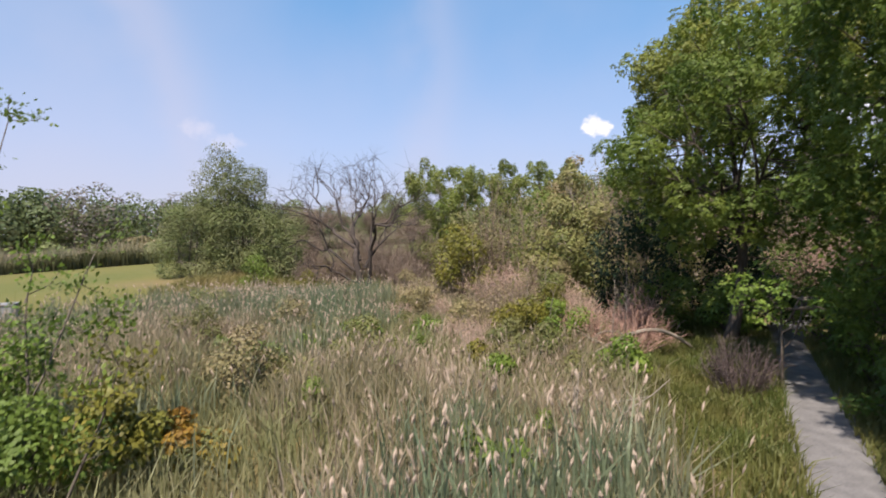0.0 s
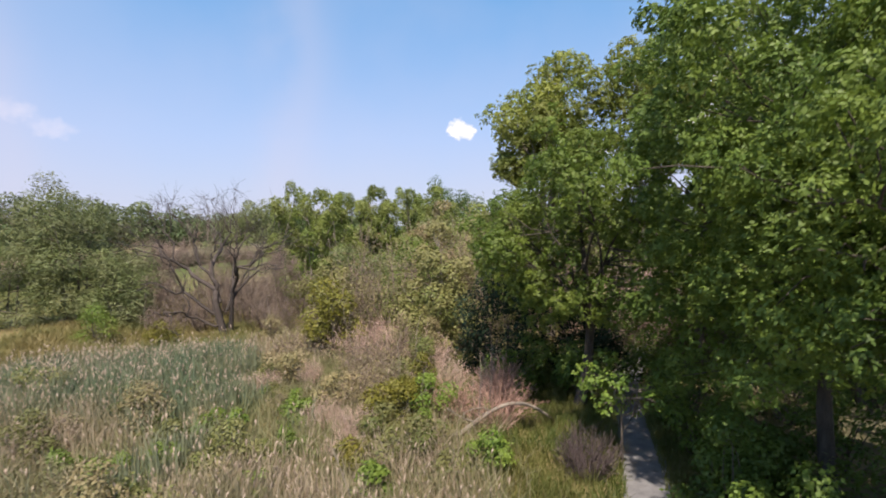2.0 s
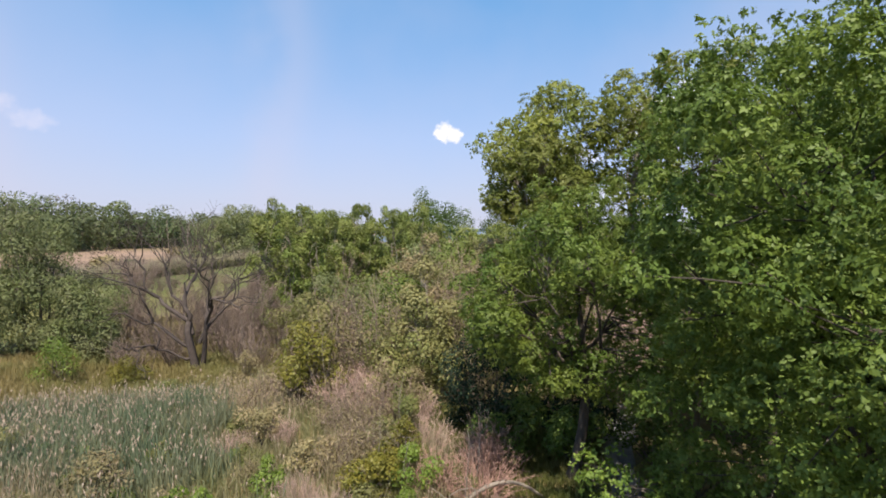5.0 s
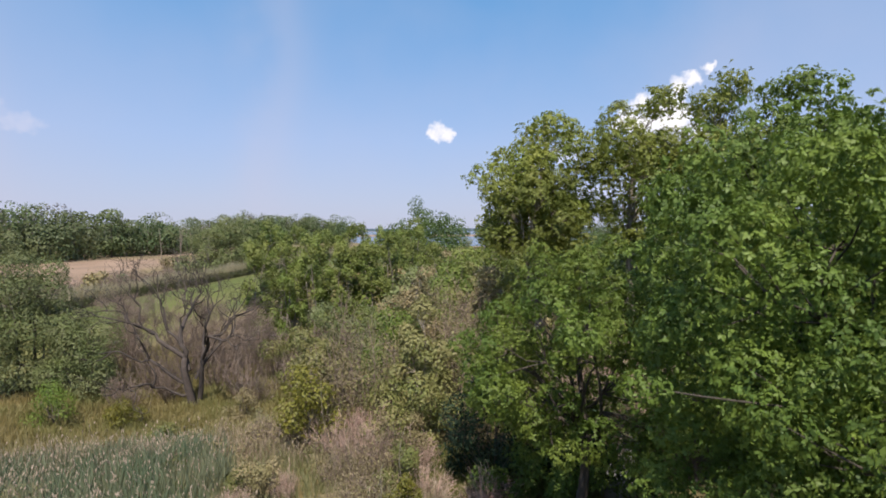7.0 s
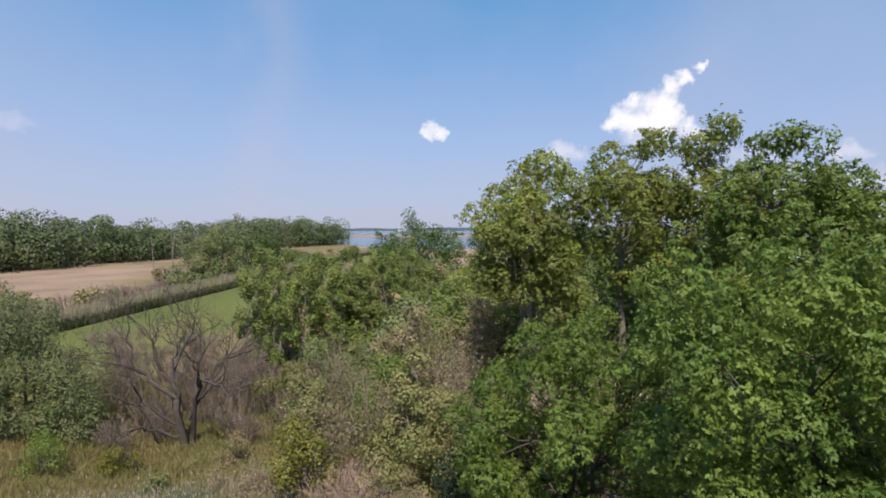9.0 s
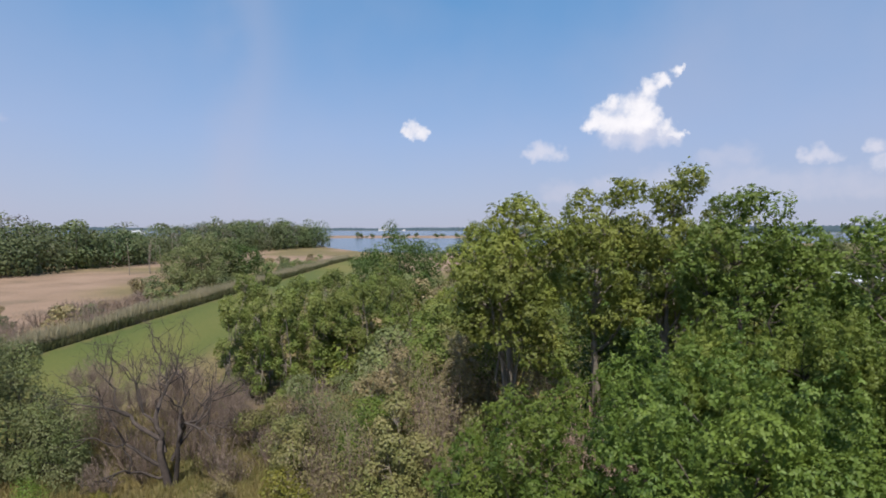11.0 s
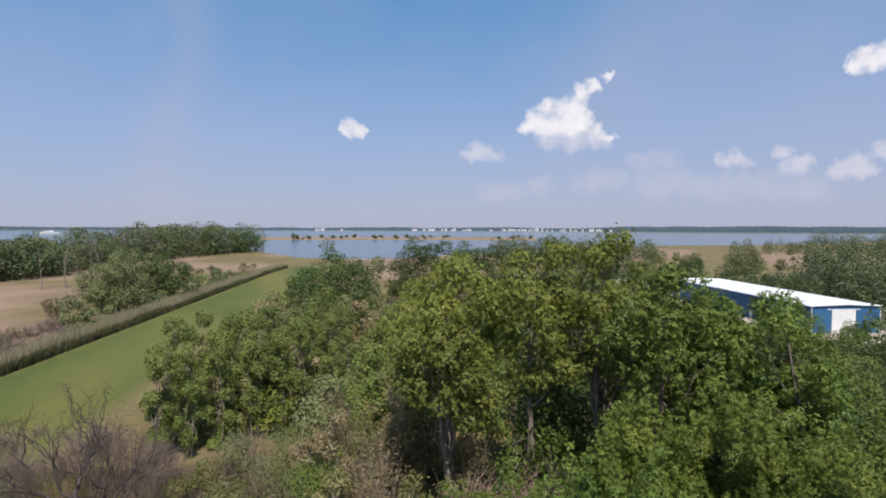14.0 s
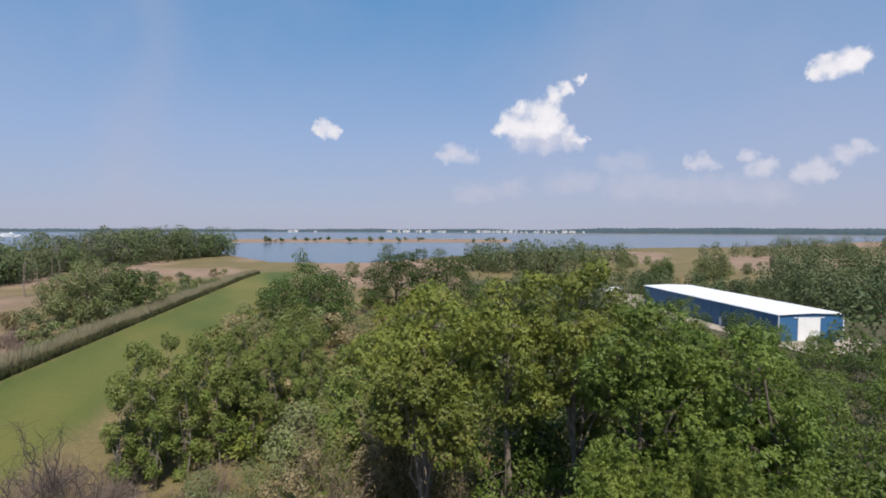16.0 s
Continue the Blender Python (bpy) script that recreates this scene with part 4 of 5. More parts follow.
# bushes below the starting point
bush("hawthorn_bush", "green bush with glossy leaves at the edge of the reeds", at(-7.0, 8.4), 1.9, 1.2, "maple", 0.11, 150, 55, 620)
bush("hawthorn_bush", "dark green bush at the edge of the reeds", at(-9.4, 10.2), 3.0, 1.3, "maple", 0.13, 150, 55, 621)
bush("sumac_bush", "low sumac turning orange and yellow", at(-4.9, 10.4), 1.0, 0.8, "sumac", 0.15, 70, 40, 622)
bush("sumac_bush", "low sumac turning yellow beside the bush", at(-5.6, 9.7), 1.7, 0.8, "yellow", 0.15, 60, 40, 623)
rng = np.random.default_rng(630)
for place, tip, lf in (((-8.6, 8.8), (-7.0, 11.2, 4.6), "maple"), ((-9.9, 10.6), (-8.5, 10.8, 7.0), "maple"), ((-6.6, 8.6), (-5.6, 9.4, 3.3), "bright"), ((-7.9, 9.6), (-8.0, 10.6, 4.0), "bright"), ((-5.9, 8.0), (-5.0, 8.4, 2.6), "yellow")):
    ob = thing("sapling", "thin leaning sapling with few leaves", "tree", at(*place), "saplings")
    e0 = np.array(tip) - np.array(at(*place))
    ln = bow((0, 0, -0.1), e0, rng, 0.04, 8)
    lines = [(ln, np.linspace(0.035, 0.01, 8))]
    tips = []
    for q in range(3, 8):
        for b in range(3):
            e1 = ln[q] + unit(rng.normal(size=3) + e0 / 6) * rng.uniform(0.3, 0.7)
            lines.append((bow(ln[q], e1, rng, 0.08, 3), np.linspace(0.012, 0.005, 3)))
            tips += [e1, (e1 + ln[q]) / 2]
    tips = np.array(tips)
    part("trunk", tubes("trunk", lines, 5), M["bark"], ob)
    part("crown", clump_leaves("crown", tips, unit(rng.normal(size=tips.shape)), 18, np.full(len(tips), 0.17), 0.11, rng), M[lf], ob)


# dead branches and stems among the reeds
rng = np.random.default_rng(640)
for ends, r0 in ((((1.7, 9.0, 0.5), (3.2, 10.0, 0.75), (4.9, 11.3, 1.35)), 0.030), (((1.9, 9.2, 0.4), (2.6, 10.3, 1.0), (2.9, 11.0, 1.6)), 0.022)):
    ob = thing("dead_branch", "pale dead branch lying over the reeds", "branch", at(ends[0][0], ends[0][1]), "dead branches")
    q = np.array(ends) - np.array([ends[0][0], ends[0][1], 0.0])
    q[0][2] = -0.05
    main = np.concatenate([bow(q[0], q[1], rng, 0.05, 5), bow(q[1], q[2], rng, 0.05, 5)[1:]])
    lines = [(main, np.linspace(r0, r0 * 0.35, len(main)))]
    for k in (3, 5, 6, 7):
        lines.append((bow(main[k], main[k] + unit(rng.normal(size=3) + np.array([0.4, 0.3, 0.5])) * rng.uniform(0.4, 0.8), rng, 0.06, 4), np.linspace(r0 * 0.5, r0 * 0.2, 4)))
    part("branch", tubes("branch", lines, 6), M["palebark"], ob)
for x, y, h in ((6.0, 18.6, 2.7), (6.8, 20.2, 3.2), (3.9, 20.0, 2.6), (1.0, 13.6, 1.9), (5.0, 23.5, 3.6), (3.0, 22.0, 3.0), (2.2, 29.5, 4.4), (-3.2, 40.4, 4.2)):
    ob = thing("dead_sapling", "thin dry dead sapling above the reeds", "sapling", at(x, y), "dead saplings")
    main = bow((0, 0, -0.1), (rng.normal() * 0.35, rng.normal() * 0.3, h), rng, 0.04, 7)
    lines = [(main, np.linspace(0.022, 0.008, 7))]
    for k in range(2, 7):
        lines.append((bow(main[k], main[k] + unit(rng.normal(size=3) + np.array([0, 0, 0.8])) * rng.uniform(0.25, 0.6), rng, 0.06, 3), np.linspace(0.010, 0.004, 3)))
    part("trunk", tubes("trunk", lines, 5), M["palebark"], ob)


# ---- repeated trees of the middle distance and beyond ----
def scatter(protos, spots_, seed, low, high):
    """Copies of the first-built trees at the given places, turned and scaled."""
    rng_ = np.random.default_rng(seed)
    for k, (x, y, s) in enumerate(spots_):
        ob_ = protos[int(rng_.integers(len(protos)))]
        sc = s * rng_.uniform(low, high)
        c_ = copy_thing(ob_, pose(x, y, ground_z(x, y) - 0.1, 0, 0, rng_.uniform(0, 360)))
        c_.scale = (sc * rng_.uniform(0.92, 1.1), sc * rng_.uniform(0.92, 1.1), sc)


# woods in front of and round the warehouse
W = "low broadleaved tree in dense young woods"
WOOD = [tree("wood_tree", W, at(33.0 + 9 * k, 12.0 + 8 * k), 9.0, 3.4, 0.8, ("tall", "maple", "oak", "tall")[k], 0.30, 44, 62, 700 + k, trunk=0.15, limbs=6, spread=0.82, twigs=14, inner=0.05, group="young woods") for k in range(4)]
rng = np.random.default_rng(710)
spots = []
for k in range(2000):
    x, y = rng.uniform(15, 135), rng.uniform(-4, 120)
    r, a = math.hypot(x, y), math.degrees(math.atan2(x, y))
    clear = x > 108 and y > 50
    if r < 27 or r > 118 or a < 24 or a > 75 or clear or y > 1.9 * x + 6 or (a < 34 and r < 62):
        continue
    if min([(x - u) ** 2 + (y - v) ** 2 for u, v, s in spots] + [99]) > (3.6 + r * 0.022) ** 2:
        spots.append((x, y, 0.76 + 0.32 * min(1, 45 / r)))
spots = spots[:108] + [(112, 46, 0.55), (106, 54, 0.72), (119, 50, 0.4), (111, 64, 0.6), (104, 66, 0.85), (112, 74, 0.75), (116, 84, 0.7), (120, 92, 0.7), (124, 100, 0.7), (110, 88, 0.85), (117, 61, 0.45), (126, 52, 0.4), (128, 112, 0.75), (118, 106, 0.85)]
scatter(WOOD, spots, 711, 0.75, 1.18)

# dark oaks
OAK = "round dark green oak standing in dry reeds"
OAKS = [tree("oak_tree", OAK, at(*q), 19.0, 10.0, -4.0, "oak", 0.46, 130, 165, 720 + k, trunk=0.4, limbs=9, spread=1.75, lumps=0.08, twigs=12, inner=0.05, group="oaks") for k, q in enumerate(((30.4, 122.5), (63.0, 148.3)))]
scatter(OAKS, [(80.5, 148.7, 0.95), (60, 92, 0.62), (52, 84, 0.55)], 721, 0.95, 1.05)
for k, (x, y, h, r, lf) in enumerate(((17.8, 80.0, 13.2, 4.6, "aspen"), (27.0, 74.0, 10.5, 3.8, "cotton"), (33.0, 66.0, 11.0, 4.0, "cotton"), (24.0, 60.0, 10.0, 3.4, "aspen"), (38.0, 80.0, 10.5, 4.2, "willow"), (47.0, 72.0, 10.0, 4.0, "aspen"), (30.0, 52.0, 9.5, 3.6, "aspen"), (15.6, 48.5, 8.4, 2.8, "aspen"), (20.6, 47.5, 9.0, 3.0, "cotton"), (11.2, 51.5, 8.0, 2.6, "willow"), (17.5, 56.0, 9.5, 3.0, "aspen"))):
    tree("ash_tree", "light green ash among the aspens", at(x, y), h, r, 2.0, lf, 0.32, 64, 120, 730 + k, "palebark", 0.16, 0.25, 9, 0.85, inner=0.05, group="ashes")
for k, (x, y, h) in enumerate(((13.5, 84.0, 5.0), (15.0, 90.0, 5.0))):
    twig_shrub("bare_shrub", "leafless purple-brown shrub with fine twigs", at(x, y), h, 3.0, 70, 760 + k, "browntwig", group="bare shrubs", thick=0.03)

# trees in the tan field beyond the levee
FAR = [tree("field_tree", "grey-green tree in the dry reed field", at(*q), h, r, -3.5, lf, 0.48, 100, 130, 770 + k, trunk=0.3, limbs=4, spread=1.5, lumps=0.22, twigs=6, inner=0.05, group="field trees")
       for k, (q, h, r, lf) in enumerate((((-16.0, 166.0), 15.8, 7.0, "willow"), ((-6.5, 178.0), 14.0, 6.6, "oak")))]
scatter(FAR[:1], [(-21.5, 171, 0.80), (-11.5, 176, 0.95), (88, 262, 0.5)] + [(244, 199, 0.62), (238, 172, 0.75), (248, 174, 0.85), (256, 174, 0.7), (290, 183, 0.42), (271, 255, 0.6), (276, 252, 0.5), (303, 263, 0.4)], 782, 0.95, 1.05)
scatter(FAR, [(200, 168, 0.62), (214, 180, 0.7), (232, 190, 0.62), (196, 186, 0.5)], 783, 0.9, 1.05)


def woods(name, label, spots_, leaf, seed, height=15.0, radius=6.0, count=820, size=0.85):
    """Far woods as one mass of leaf lobes, tree beside tree, on short trunks."""
    rng_ = np.random.default_rng(seed)
    pos, d_all, big, stems = [], [], [], []
    for x, y, s_ in spots_:
        h, r, z = height * s_ * rng_.uniform(0.65, 1.25), 1.15 * radius * s_ * rng_.uniform(0.8, 1.4), ground_z(x, y)
        way = unit(rng_.normal(size=(10, 3)))
        c_ = np.array([x, y, z + h * 0.42]) + way * np.array([r * 0.66, r * 0.66, h * 0.36])
        c_[0] = (x, y, z + h * 0.78)
        rs = r * rng_.uniform(0.38, 0.62, 10)
        own = rng_.choice(10, size=count, p=rs ** 2 / (rs ** 2).sum())
        d_ = unit(rng_.normal(size=(count, 3)) + np.array([0, 0, 0.2]))
        p_ = c_[own] + d_ * rs[own][:, None] * rng_.uniform(0.85, 1.04, size=(count, 1))
        gap = np.linalg.norm(p_[:, None] - c_[None], axis=2) / rs[None]
        gap[np.arange(count), own] = 9
        keep = (gap.min(1) > 0.88) & (p_[:, 2] > z)
        pos.append(p_[keep])
        d_all.append(d_[keep])
        big.append(np.full(keep.sum(), s_ ** 0.7))
        stems.append((np.array([(x, y, z - 0.2), (x + rng_.normal() * 0.4, y, z + h * 0.3), (x, y, z + h * 0.6)]), np.array([0.22, 0.17, 0.10]) * s_))
    pos, d_ = np.concatenate(pos), np.concatenate(d_all)
    n_ = len(pos)
    face = unit(d_ + rng_.normal(size=(n_, 3)) * 0.3)
    ax = unit(np.cross(face, rng_.normal(size=(n_, 3))))
    ln = size * np.concatenate(big) * rng_.uniform(0.6, 1.2, n_)
    ob_ = new(name)
    tagged(ob_, label, "woods", kind="stuff")
    part("crown", leaves("crown", pos, ax, np.cross(face, ax), ln, ln * 0.8), M[leaf], ob_)
    part("trunk", tubes("trunk", stems, 5), M["bark"], ob_)


rng = np.random.default_rng(780)
line = np.array([(-170, 110), (-125, 165), (-95, 225), (-60, 292), (-30, 395), (20, 470), (58, 520)], float)
spots = []
for k in range(260):
    t_ = rng.uniform(0, 1) ** 0.9 * (len(line) - 1)
    q = int(min(t_, len(line) - 2))
    x, y = line[q] + (line[q + 1] - line[q]) * (t_ - q)
    off = rng.uniform(0, 1) ** 1.3 * (60 if q < 4 else 90)
    w = unit(line[q + 1] - line[q])
    x, y = x - w[1] * off, y + w[0] * off
    if land(np.array([x]), np.array([y]))[0] > -0.5:
        spots.append((x, y, 1.28 if q < 3 else 0.95 if q == 3 else 1.42))
woods("spit_woods", "grey-green woods along the wooded spit of the lake", [q for k, q in enumerate(spots) if k % 2 == 0 and k % 9], "far", 781, count=1500, size=0.95)
woods("spit_woods", "lilac-grey bare trees along the wooded spit of the lake", spots[::9], "farbare", 787, count=1200, size=0.85)
woods("spit_woods", "darker green woods along the wooded spit of the lake", [q for k, q in enumerate(spots) if k % 2 and k % 9], "fardark", 784, count=1500, size=0.95)
# woods on the right: a row on the near shore, dense woods behind the warehouse
spots = []
for a0, a1, r0, r1, count, size in ((31, 44, 290, 350, 40, 1.05), (40, 47, 400, 450, 16, 0.95), (47, 62, 195, 250, 60, 0.46), (60, 76, 235, 330, 80, 0.92), (65.6, 82, 112, 240, 90, 0.8), (60.5, 66, 170, 240, 40, 0.72), (31, 46, 150, 205, 46, 0.55), (54, 70, 520, 640, 44, 0.8), (60, 76, 600, 900, 46, 1.1), (36, 46, 205, 250, 26, 0.5)):
    for k in range(count):
        a, r = radians(rng.uniform(a0, a1)), rng.uniform(r0, r1)
        x, y = r * math.sin(a), r * math.cos(a)
        if land(np.array([x]), np.array([y]))[0] > -0.5 and not (118 < x < 165 and 50 < y < 140):
            spots.append((x, y, size))
woods("shore_woods", "green woods behind the warehouse and along the shore", spots[::2], "far", 783, count=800, size=0.95)
woods("shore_woods", "dark green woods behind the warehouse and along the shore", spots[1::2], "fardark", 785, count=800, size=0.95)

# pale dead trunks at the edge of the spit woods
rng = np.random.default_rng(786)
for k in range(14):
    x, y = (-66 + 2.6 * k, 286 + 3.0 * k) if k < 7 else (-45 + 2.0 * (k - 7), 232 + 2.2 * (k - 7))
    ob = thing("dead_snag", "tall pale dead trunk at the edge of the woods", "tree", at(x + rng.normal() * 1.5, y + rng.normal() * 1.5), "dead snags")
    main = bow((0, 0, -0.2), (rng.normal() * 0.6, rng.normal() * 0.6, rng.uniform(10, 15)), rng, 0.02, 6)
    lines = [(main, np.linspace(0.22, 0.06, 6))]
    for q in (2, 3, 4, 5):
        lines.append((bow(main[q], main[q] + unit(rng.normal(size=3) + np.array([0, 0, 1.0])) * rng.uniform(1.5, 3.5), rng, 0.06, 4), np.linspace(0.08, 0.03, 4)))
    part("trunk", tubes("trunk", lines, 5), M["palebark"], ob)

# shrubs along the far side of the reed belt
SHR = [bush("field_shrub", "dull green shrub behind the reed belt", at(-45.0 + 5 * k, 60.0 + 14 * k), 3.6, 2.2, ("willow", "thicket", "far")[k], 0.42, 45, 18, 790 + k, "field shrubs", spread=0.4) for k in range(3)]
rng = np.random.default_rng(795)
spots = []
for k in range(60):
    y = rng.uniform(40, 300)
    d_ = -8 - rng.uniform(0, 1) ** 2 * 30
    x = -21.3 + 0.36 * (y - 105) + d_ / 0.941
    spots.append((x, y, 1.0))
scatter(SHR, spots, 796, 0.6, 1.35)


BARE = [twig_shrub("bare_shrub", "leafless purple-brown shrub behind the reed belt", at(-34.0 + 6 * k, 92.0 + 12 * k), 4.4, 3.0, 70, 797 + k, "browntwig", group="bare shrubs", thick=0.045, upright=0.6) for k in range(2)]
rng = np.random.default_rng(799)
spots = []
for k in range(20):
    y = rng.uniform(88, 150)
    spots.append((-21.3 + 0.36 * (y - 105) - 10 - rng.uniform(0, 16), y, 1.0))
scatter(BARE, spots, 798, 0.7, 1.15)

# scrub that fills the ground between aspens, cottonwoods and oaks
SCR = [bush("scrub_bush", "olive scrub bush between the trees", at(20.0 + 4 * k, 50.0 + 3 * k), 4.5, 2.4, ("shrub", "thicket", "willow", "cotton")[k], 0.34, 60, 20, 830 + k, "scrub bushes", spread=0.45) for k in range(4)]
rng = np.random.default_rng(835)
spots = []
for k in range(190):
    x, y = rng.uniform(-2, 85), rng.uniform(44, 150)
    if along(x, y) < 27 or (y < 58 and x < 14) or rng.uniform() < 0.15:
        continue
    spots.append((x, y, 1.0))
scatter(SCR, spots, 836, 0.7, 1.7)
for k, (x, y, h) in enumerate(((-13, 52, 3.5), (-10, 56, 4.2), (-6, 54, 4.0), (-3, 53, 4.5), (-8, 60, 4.0), (-4, 57.5, 4.2), (-14, 57, 3.6), (-15.5, 51, 3.2), (2.5, 50, 4.5), (4.5, 53, 4.5))):
    twig_shrub("bare_shrub", "leafless purple-brown shrub with fine twigs", at(x, y), h, h * 0.65, 66, 850 + k, "browntwig", group="bare shrubs", thick=0.028)

# low shrubs standing in the marsh
for k, (x, y, h, r, lf) in enumerate(((-5.2, 14.2, 1.9, 1.1, "thicket"), (-2.6, 17.0, 1.6, 1.0, "shrub"), (2.6, 19.6, 1.9, 1.0, "yellow"), (-9.0, 19.5, 1.8, 1.2, "shrub"), (-6.4, 23.0, 1.7, 1.2, "thicket"), (-11.5, 26.0, 1.8, 1.2, "shrub"), (1.0, 23.2, 1.5, 0.9, "thicket"), (4.6, 20.6, 1.7, 1.0, "bright"), (5.4, 15.6, 1.3, 0.8, "bright"), (-1.2, 26.6, 1.8, 1.2, "thicket"), (3.4, 16.6, 1.5, 0.9, "shrub"), (-13.5, 38.5, 2.2, 1.4, "bright"), (-9.8, 38.6, 1.6, 1.1, "yellow"), (-3.0, 38.0, 1.8, 1.2, "thicket"))):
    bush("marsh_shrub", "low half-dry shrub standing among the reeds", at(x, y), h, r, lf, 0.11, 80, 40, 870 + k, "marsh shrubs", spread=0.22)


rng = np.random.default_rng(860)
MSH = [twig_shrub("marsh_brush", "low grey-brown brush among the reeds", at(-3.4 - 3 * k, 20.4 + 2 * k), 1.5, 1.0, 30, 861 + k, "browntwig", ("thicket", "sedge")[k], 0.09, 4, "marsh brush", 0.010, 0.5) for k in range(2)]
scatter(MSH, [(x, y, 1.0) for x, y in zip(rng.uniform(-17, 5, 46), rng.uniform(12, 37, 46)) if along(x, y) > 33 and x < 4.5 + 0.1 * y], 862, 0.6, 1.25)


WEED = [bush("weed_clump", "low fresh green weeds among the reeds", at(-1.6 - 2 * k, 15.6 + 3 * k), 0.8, 0.6, ("bright", "shrub")[k], 0.10, 54, 22, 865 + k, "weed clumps") for k in range(2)]
rng = np.random.default_rng(868)
scatter(WEED, [(x, y, 1.0) for x, y in zip(rng.uniform(-14, 6.5, 60), rng.uniform(9, 36, 60)) if along(x, y) > 33 and x < 3.4 + 0.28 * (y - 8.5)], 869, 0.8, 1.5)


# ---- reeds, grass ----
def blades(name, label, material, xy, height, width, seed, lean=0.25, plume=0.0, category="reeds"):
    """Upright blades, each a bent strip that narrows to its tip; some carry a plume."""
    rng_ = np.random.default_rng(seed)
    n_ = len(xy)
    z = land(xy[:, 0], xy[:, 1])
    foot = np.stack([xy[:, 0], xy[:, 1], z - 0.03], -1)
    a = rng_.uniform(0, 6.28, n_)
    h = height * rng_.uniform(0.6, 1.15, n_)
    h = h * (1 + 0.30 * wave(xy, 0.9, seed) + 0.20 * wave(xy, 2.3, seed + 1))
    ln = np.abs(rng_.normal(size=n_)) * lean * h
    dr = np.stack([np.cos(a), np.sin(a), np.zeros(n_)], -1)
    b = rng_.uniform(0, 6.28, n_)
    side = np.stack([np.cos(b), np.sin(b), np.zeros(n_)], -1) * (width * rng_.uniform(0.6, 1.3, n_) * 0.5)[:, None]
    mid = foot + dr * (ln * 0.3)[:, None] + np.array([0, 0, 1.0]) * (h * 0.6)[:, None]
    tip = foot + dr * ln[:, None] + np.array([0, 0, 1.0]) * h[:, None]
    v = np.stack([foot - side, foot + side, mid + side * 0.8, mid - side * 0.8, tip], 1).reshape(-1, 3)
    k = np.arange(n_) * 5
    me = array_mesh(name, v, [np.stack([k, k + 1, k + 2, k + 3], 1), np.stack([k + 3, k + 2, k + 4], 1)])
    ob_ = tagged(part(name, me, M[material]), label, category, kind="stuff")
    if plume:
        s = rng_.uniform(size=n_) < plume
        t0, d0 = tip[s], unit(dr[s] * 0.35 + np.array([0, 0, 1.0]))
        q = len(t0)
        ln2 = rng_.uniform(0.10, 0.20, q)[:, None]
        r2 = rng_.uniform(0.015, 0.035, q)[:, None]
        c1 = t0 + d0 * ln2 * 0.4
        e1 = np.array([1.0, 0, 0]) * r2
        e2 = np.array([0, 1.0, 0]) * r2
        v = np.stack([t0 - d0 * 0.05, c1 + e1, c1 + e2, c1 - e1, c1 - e2, t0 + d0 * ln2], 1).reshape(-1, 3)
        k = (np.arange(q) * 6)[:, None]
        tr_ = np.concatenate([k + np.array(f)[None] for f in ((0, 2, 1), (0, 3, 2), (0, 4, 3), (0, 1, 4), (5, 1, 2), (5, 2, 3), (5, 3, 4), (5, 4, 1))])
        tagged(part("reed_plumes", array_mesh("reed_plumes", v, [tr_]), M["plume"]), "pale tan seed plumes of the reeds", "reeds", kind="stuff")
    return ob_


def sown(count, x0, x1, y0, y1, keep, seed):
    rng_ = np.random.default_rng(seed)
    xy = np.stack([rng_.uniform(x0, x1, count), rng_.uniform(y0, y1, count)], -1)
    return xy[rng_.uniform(size=count) < keep(xy[:, 0], xy[:, 1], xy)]


def marsh(x, y):
    """1 inside the reed marsh, 0 on the levee, the trail and under the trees."""
    edge = np.minimum(3.6 + 0.30 * (y - 8.5), 6.4)
    return smooth(30, 33, along(x, y)) * smooth(edge + 0.9, edge - 0.7, x) * smooth(34.5, 32.5, y) * smooth(3.5, 5.5, y)


green_zone = lambda x, y, p_: smooth(0.05, 0.7, 0.9 * wave(p_, 0.45, 31) + 0.9 * smooth(21, 25, y) * smooth(33, 31.5, y) * smooth(-1, -4, x) + 0.6 * smooth(12.5, 10.5, y) + 0.25 * smooth(-2, -5, x) - 0.2)
tan_zone = lambda x, y, p_: smooth(-0.2, 0.4, 0.9 * smooth(11, 12.5, y) * smooth(18, 15, y) * smooth(-5, -3.5, x) * smooth(4.5, 3.5, x) + wave(p_, 0.22, 32) + 0.7 * smooth(30, 32, y) + 0.5 * smooth(-3, 0, x) * smooth(27, 23, y) - 0.1 * smooth(-2, -4, x) * smooth(33, 30, y) + 0.1)
blades("cattails", "green cattail leaves in the marsh", "cattail", sown(110000, -26, 8, 4, 41, lambda x, y, p_: marsh(x, y) * green_zone(x, y, p_), 41), 1.5, 0.046, 42, 0.25, 0.14)
blades("dry_reeds", "tan dry reeds in the marsh", "reed", sown(110000, -26, 8, 4, 41, lambda x, y, p_: marsh(x, y) * tan_zone(x, y, p_), 43), 1.35, 0.028, 44, 0.38, 0.07)
blades("sedge", "olive and straw-coloured sedge in the marsh", "sedge", sown(100000, -26, 9, 3, 41, lambda x, y, p_: marsh(x, y) * 0.9, 45), 0.95, 0.032, 46, 0.5)
blades("grass", "green grass beside the gravel trail", "grass", sown(60000, 2, 14, 4, 30, lambda x, y, p_: smooth(3.0, 4.2, x - np.minimum(0.30 * (y - 8.5), 2.6)) * (np.abs(x - (0.55 * y + 2.0)) > 0.64), 47), 0.48, 0.030, 48, 0.6, category="grass")
